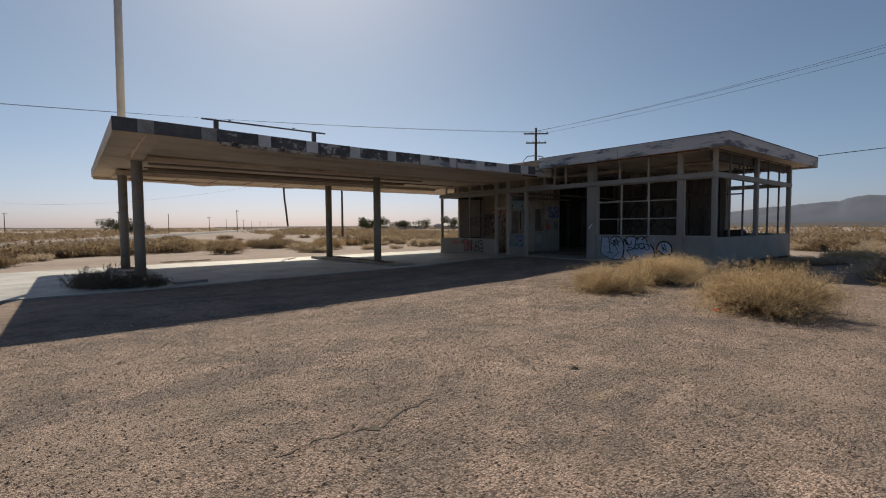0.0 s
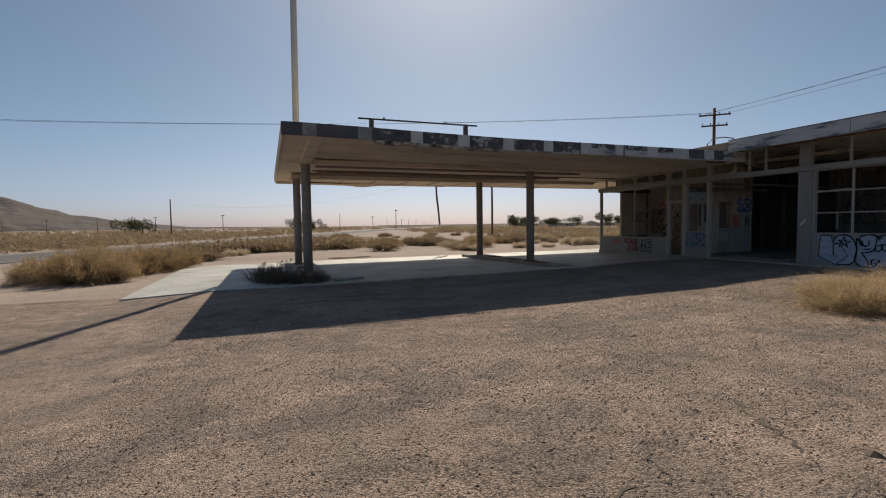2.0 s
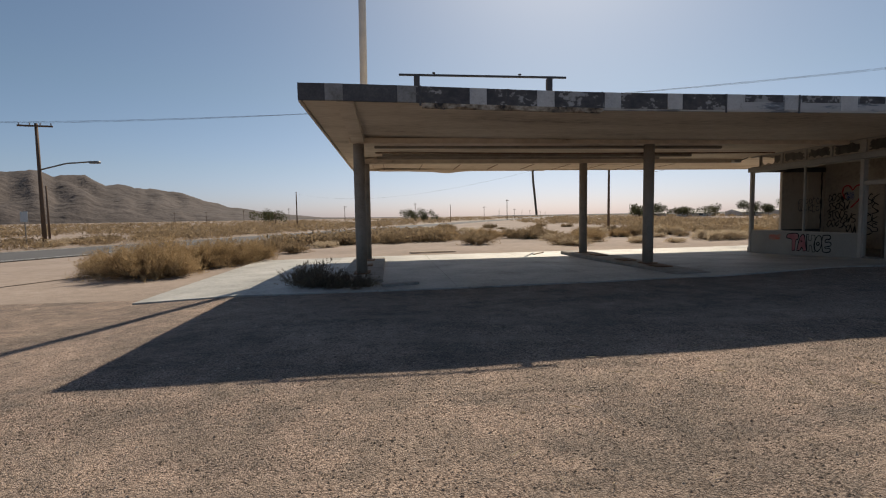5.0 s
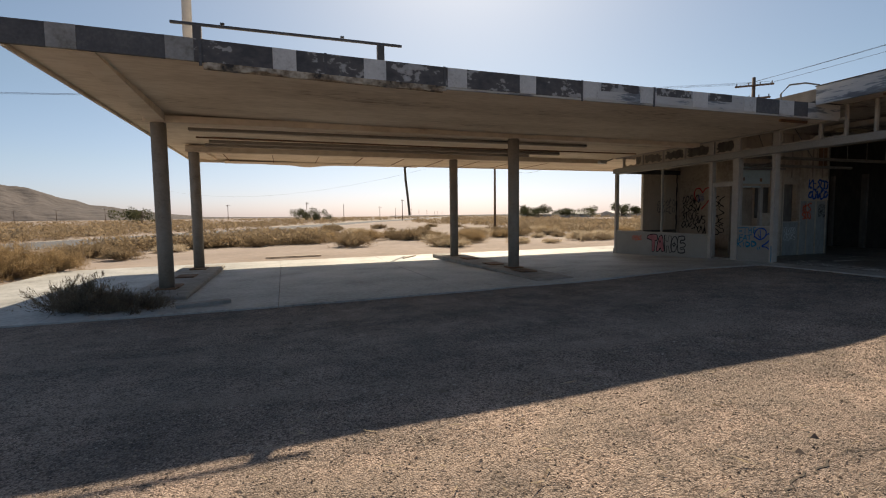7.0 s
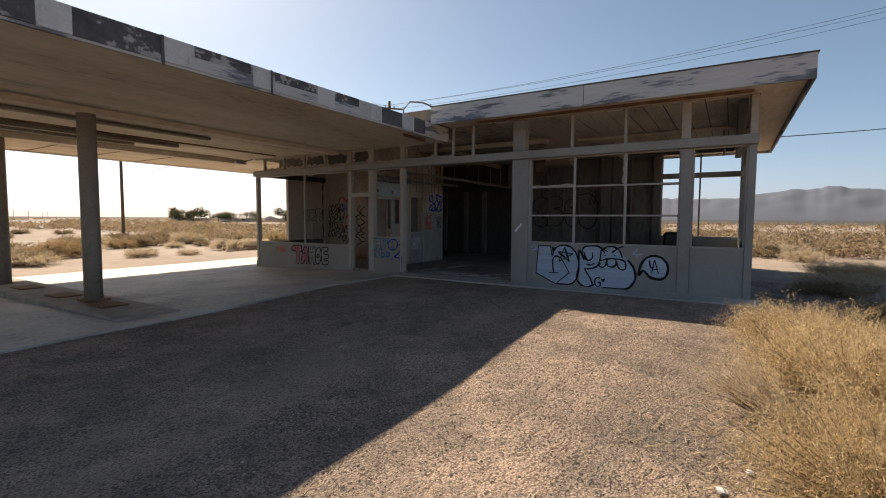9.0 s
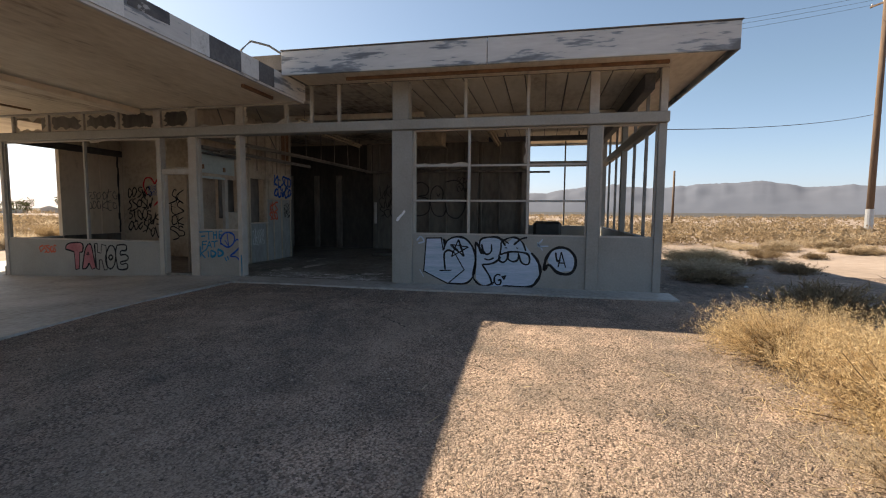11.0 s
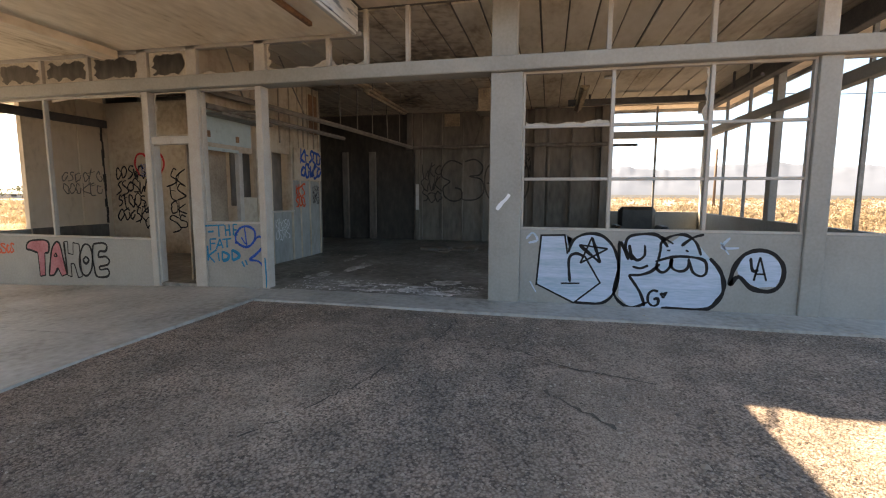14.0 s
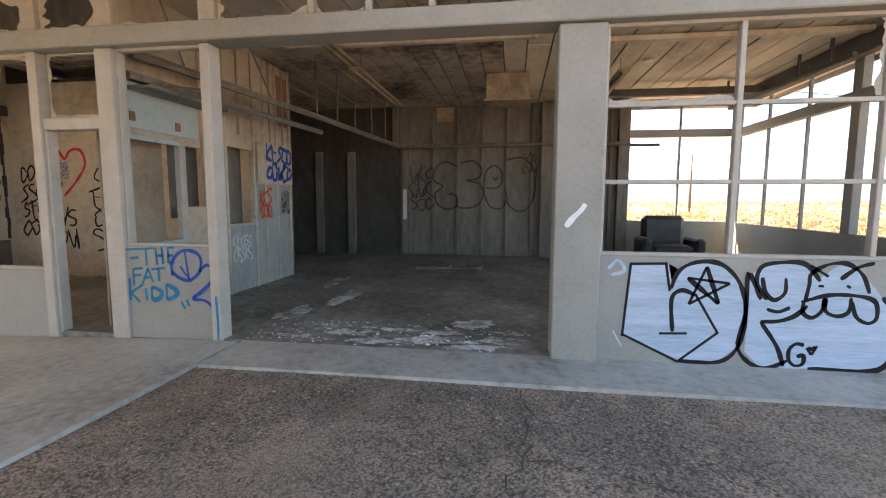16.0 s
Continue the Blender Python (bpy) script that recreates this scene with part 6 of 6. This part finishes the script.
M_FARHOUSE = plain("pale_far_house", (0.62, 0.60, 0.57), 0.8)
for k, (x, y, w) in enumerate(((105, 178, 9), (120, 172, 10), (131, 160, 9), (146, 158, 10), (158, 150, 9), (168, 142, 9))):
    hs = thing("far_house", (x, y, -0.3), "small pale house among far trees", "house", "far houses")
    part("wall", cuboid(x - w / 2, x + w / 2, y - 4, y + 4, -0.4, 1.3, 0), M_FARHOUSE, hs)
    bm = bmesh.new()
    a = [bm.verts.new(p) for p in ((x - w / 2 - .5, y - 4.5, 1.31), (x + w / 2 + .5, y - 4.5, 1.31), (x + w / 2 + .5, y + 4.5, 1.31), (x - w / 2 - .5, y + 4.5, 1.31), (x - w / 2 - .5, y, 2.3), (x + w / 2 + .5, y, 2.3))]
    for q in ((0, 1, 5, 4), (2, 3, 4, 5), (0, 4, 3), (1, 2, 5)):
        bm.faces.new([a[i] for i in q])
    part("roof", bm, M_FARHOUSE, hs)
    part("window", cuboid(x - 1, x + 0.5, y - 4.06, y - 4.005, 0.4, 1.0, 0), M_DARK, hs)

# ---- loose stones and litter on the lot ----
def pebble_field(name, n, x0, x1, y0, y1, s0, s1, mat, seed, label, keep=None):
    rng = np.random.default_rng(seed)
    v, f = [], []
    base = np.array([(1, 0, 0), (-1, 0, 0), (0, 1, 0), (0, -1, 0), (0, 0, 1), (0, 0, -1)], float)
    tri = ((0, 2, 4), (2, 1, 4), (1, 3, 4), (3, 0, 4))
    for _ in range(n):
        x, y = rng.uniform(x0, x1), rng.uniform(y0, y1)
        if keep and not keep(x, y):
            continue
        s = s0 + (s1 - s0) * rng.random() ** 3
        a = rng.uniform(0, 6.28)
        c, q = math.cos(a), math.sin(a)
        z = ground_z(x, y) + 0.02 * noise.noise((x * 0.5, y * 0.5, 0))
        k = len(v)
        for p in base * (s * rng.uniform(0.6, 1.3, 3)) * np.array((1, 1, 0.6)):
            v.append((x + c * p[0] - q * p[1], y + q * p[0] + c * p[1], z + p[2]))
        f += [tuple(k + i for i in t) for t in tri]
    return tagged(new(name, mesh_of(name, v, f, mat)), label, "gravel", kind="stuff")


M_PEBBLE = foliage_material("pale_pebbles", (0.14, 0.115, 0.095), (0.36, 0.28, 0.22), (0.62, 0.54, 0.46))
on_lot = lambda x, y: not (x > 15.6 and y > 5.8)
pebble_field("loose_gravel", 80000, -1, 13, -1.0, 9.5, 0.005, 0.017, M_PEBBLE, 5, "loose pale pebbles over the worn asphalt", on_lot)
pebble_field("loose_gravel", 42000, 9, 15.6, 4.5, 13.7, 0.004, 0.016, M_PEBBLE, 6, "loose pale pebbles over the worn asphalt", on_lot)
M_DARKPEBBLE = foliage_material("dark_pebbles", (0.06, 0.05, 0.042), (0.14, 0.112, 0.09), (0.25, 0.20, 0.16))
pebble_field("dark_gravel", 55000, -1, 13, -1.0, 9.5, 0.003, 0.010, M_DARKPEBBLE, 15, "loose dark pebbles and tar crumbs on the worn asphalt", on_lot)
pebble_field("dark_gravel", 14000, 9, 15.6, 4.5, 13.7, 0.003, 0.012, M_DARKPEBBLE, 16, "loose dark pebbles and tar crumbs on the worn asphalt", on_lot)
pebble_field("stray_stones", 260, -12, 22, -4, 13.5, 0.02, 0.06, M_PEBBLE, 9, "stray fist-sized stones", on_lot)

# straw litter round the bushes
rng = np.random.default_rng(15)
v, f = [], []
for _ in range(2300):
    if rng.random() < 0.8:
        bx, by = ((9.7, 6.0), (11.2, 5.8), (9.0, 2.6), (8.3, 5.2), (10.2, 5.7), (9.9, 5.3))[rng.integers(6)]
        x, y = bx + rng.normal() * 0.8, by + rng.normal() * 0.6
    else:
        x, y = rng.uniform(3, 13), rng.uniform(1, 9)
    a, L = rng.uniform(0, 6.28), rng.uniform(0.04, 0.17)
    z = ground_z(x, y) + 0.02
    d, s = np.array((math.cos(a), math.sin(a))) * L, np.array((-math.sin(a), math.cos(a))) * 0.004
    k = len(v)
    v += [(x - s[0], y - s[1], z), (x + s[0], y + s[1], z), (x + d[0], y + d[1], z + rng.uniform(0, 0.05)), (x + d[0] / 2, y + d[1] / 2, z + 0.012)]
    f += [(k, k + 1, k + 2), (k, k + 3, k + 2)]
tagged(new("straw_litter", mesh_of("straw_litter", v, f, M_PALEDRY)), "scattered dry straw and twigs on the gravel", "litter", kind="stuff")

# ---- debris ----
def plank(x, y, L, w, turn, mat, label, h=0.03, dz=0.0):
    z = ground_z(x, y) + dz
    ob = thing("plank", (x, y, z), label, "debris", "loose boards")
    bm = cuboid(-L / 2, L / 2, -w / 2, w / 2, 0, h, 0.004)
    bm.transform(Matrix.Translation((x, y, z)) @ Matrix.Rotation(turn, 4, "Z"))
    part("board", bm, mat, ob)


plank(8.6, 22.6, 1.1, 0.10, 0.9, M_BROWNBOARD, "thin weathered board lying on the concrete", dz=0.032)
plank(4.4, 25.6, 2.2, 0.35, 0.1, M_BROWNBOARD, "weathered board lying on the dirt")
plank(19.8, 3.6, 1.6, 0.14, -0.3, M_POLE, "dead branch-grey board beside the shop")
plank(2.6, 14.6, 0.9, 0.2, 0.3, M_KERB, "broken slab of kerb on the concrete", 0.06, 0.03)
for k, (x, y, s) in enumerate(((9.15, 6.35, 0.07), (9.5, 6.2, 0.055), (8.08, 2.77, 0.11), (8.4, 2.9, 0.06), (17.6, 4.2, 0.08), (13.9, 5.9, 0.05))):
    lt = thing("litter_scrap", (x, y, ground_z(x, y)), "crumpled pale scrap of litter on the ground" if k != 2 else "crumpled orange scrap of litter on the ground", "litter", "litter scraps")
    bm = bmesh.new()
    bmesh.ops.create_icosphere(bm, subdivisions=2, radius=s * 0.6)
    for q in bm.verts:
        q.co = Vector((q.co.x * 1.3, q.co.y, q.co.z * 0.55)) * (0.8 + 0.6 * noise.noise(q.co * 22 + Vector((k, 0, 0))))
        q.co += Vector((x, y, ground_z(x, y) + s * 0.35))
    part("scrap", bm, M_ORANGEPAINT if k == 2 else M_WHITE, lt)

# chips of concrete and glass along the shop front and on the bay floor
def chips(name, n, x0, x1, y0, y1, z, seed, label, mat):
    rng = np.random.default_rng(seed)
    v, f = [], []
    for _ in range(n):
        x, y, s, a = rng.uniform(x0, x1), rng.uniform(y0, y1), 0.005 + 0.024 * rng.random() ** 5, rng.uniform(0, 6.28)
        zz = z if z is not None else ground_z(x, y) + 0.032
        k = len(v)
        for i in range(4):
            r = s * rng.uniform(0.5, 1.3)
            v.append((x + r * math.cos(a + i * 1.57), y + r * math.sin(a + i * 1.57), zz + 0.001))
        v.append((x, y, zz + s * rng.uniform(0.2, 0.6)))
        f += [(k + i, k + (i + 1) % 4, k + 4) for i in range(4)]
    tagged(new(name, mesh_of(name, v, f, mat)), label, "debris", kind="stuff")


chips("floor_debris", 1500, FX + 0.1, 23.5, 7.0, 15.2, FLOOR, 31, "fine rubble and glass chips on the bay floor", M_SHARD)
chips("paint_flakes", 900, FX + 0.02, 17.3, 11.0, 13.9, FLOOR + 0.002, 35, "pale paint flakes and plaster dust at the bay threshold", M_WHITE)
chips("apron_debris", 260, 15.7, 16.35, 6.0, 13.8, None, 32, "small chips scattered along the shop front", M_SHARD)
chips("court_debris", 300, -2.5, 16.0, 14.2, 23.4, None, 33, "small stones scattered on the concrete court", M_KERB)
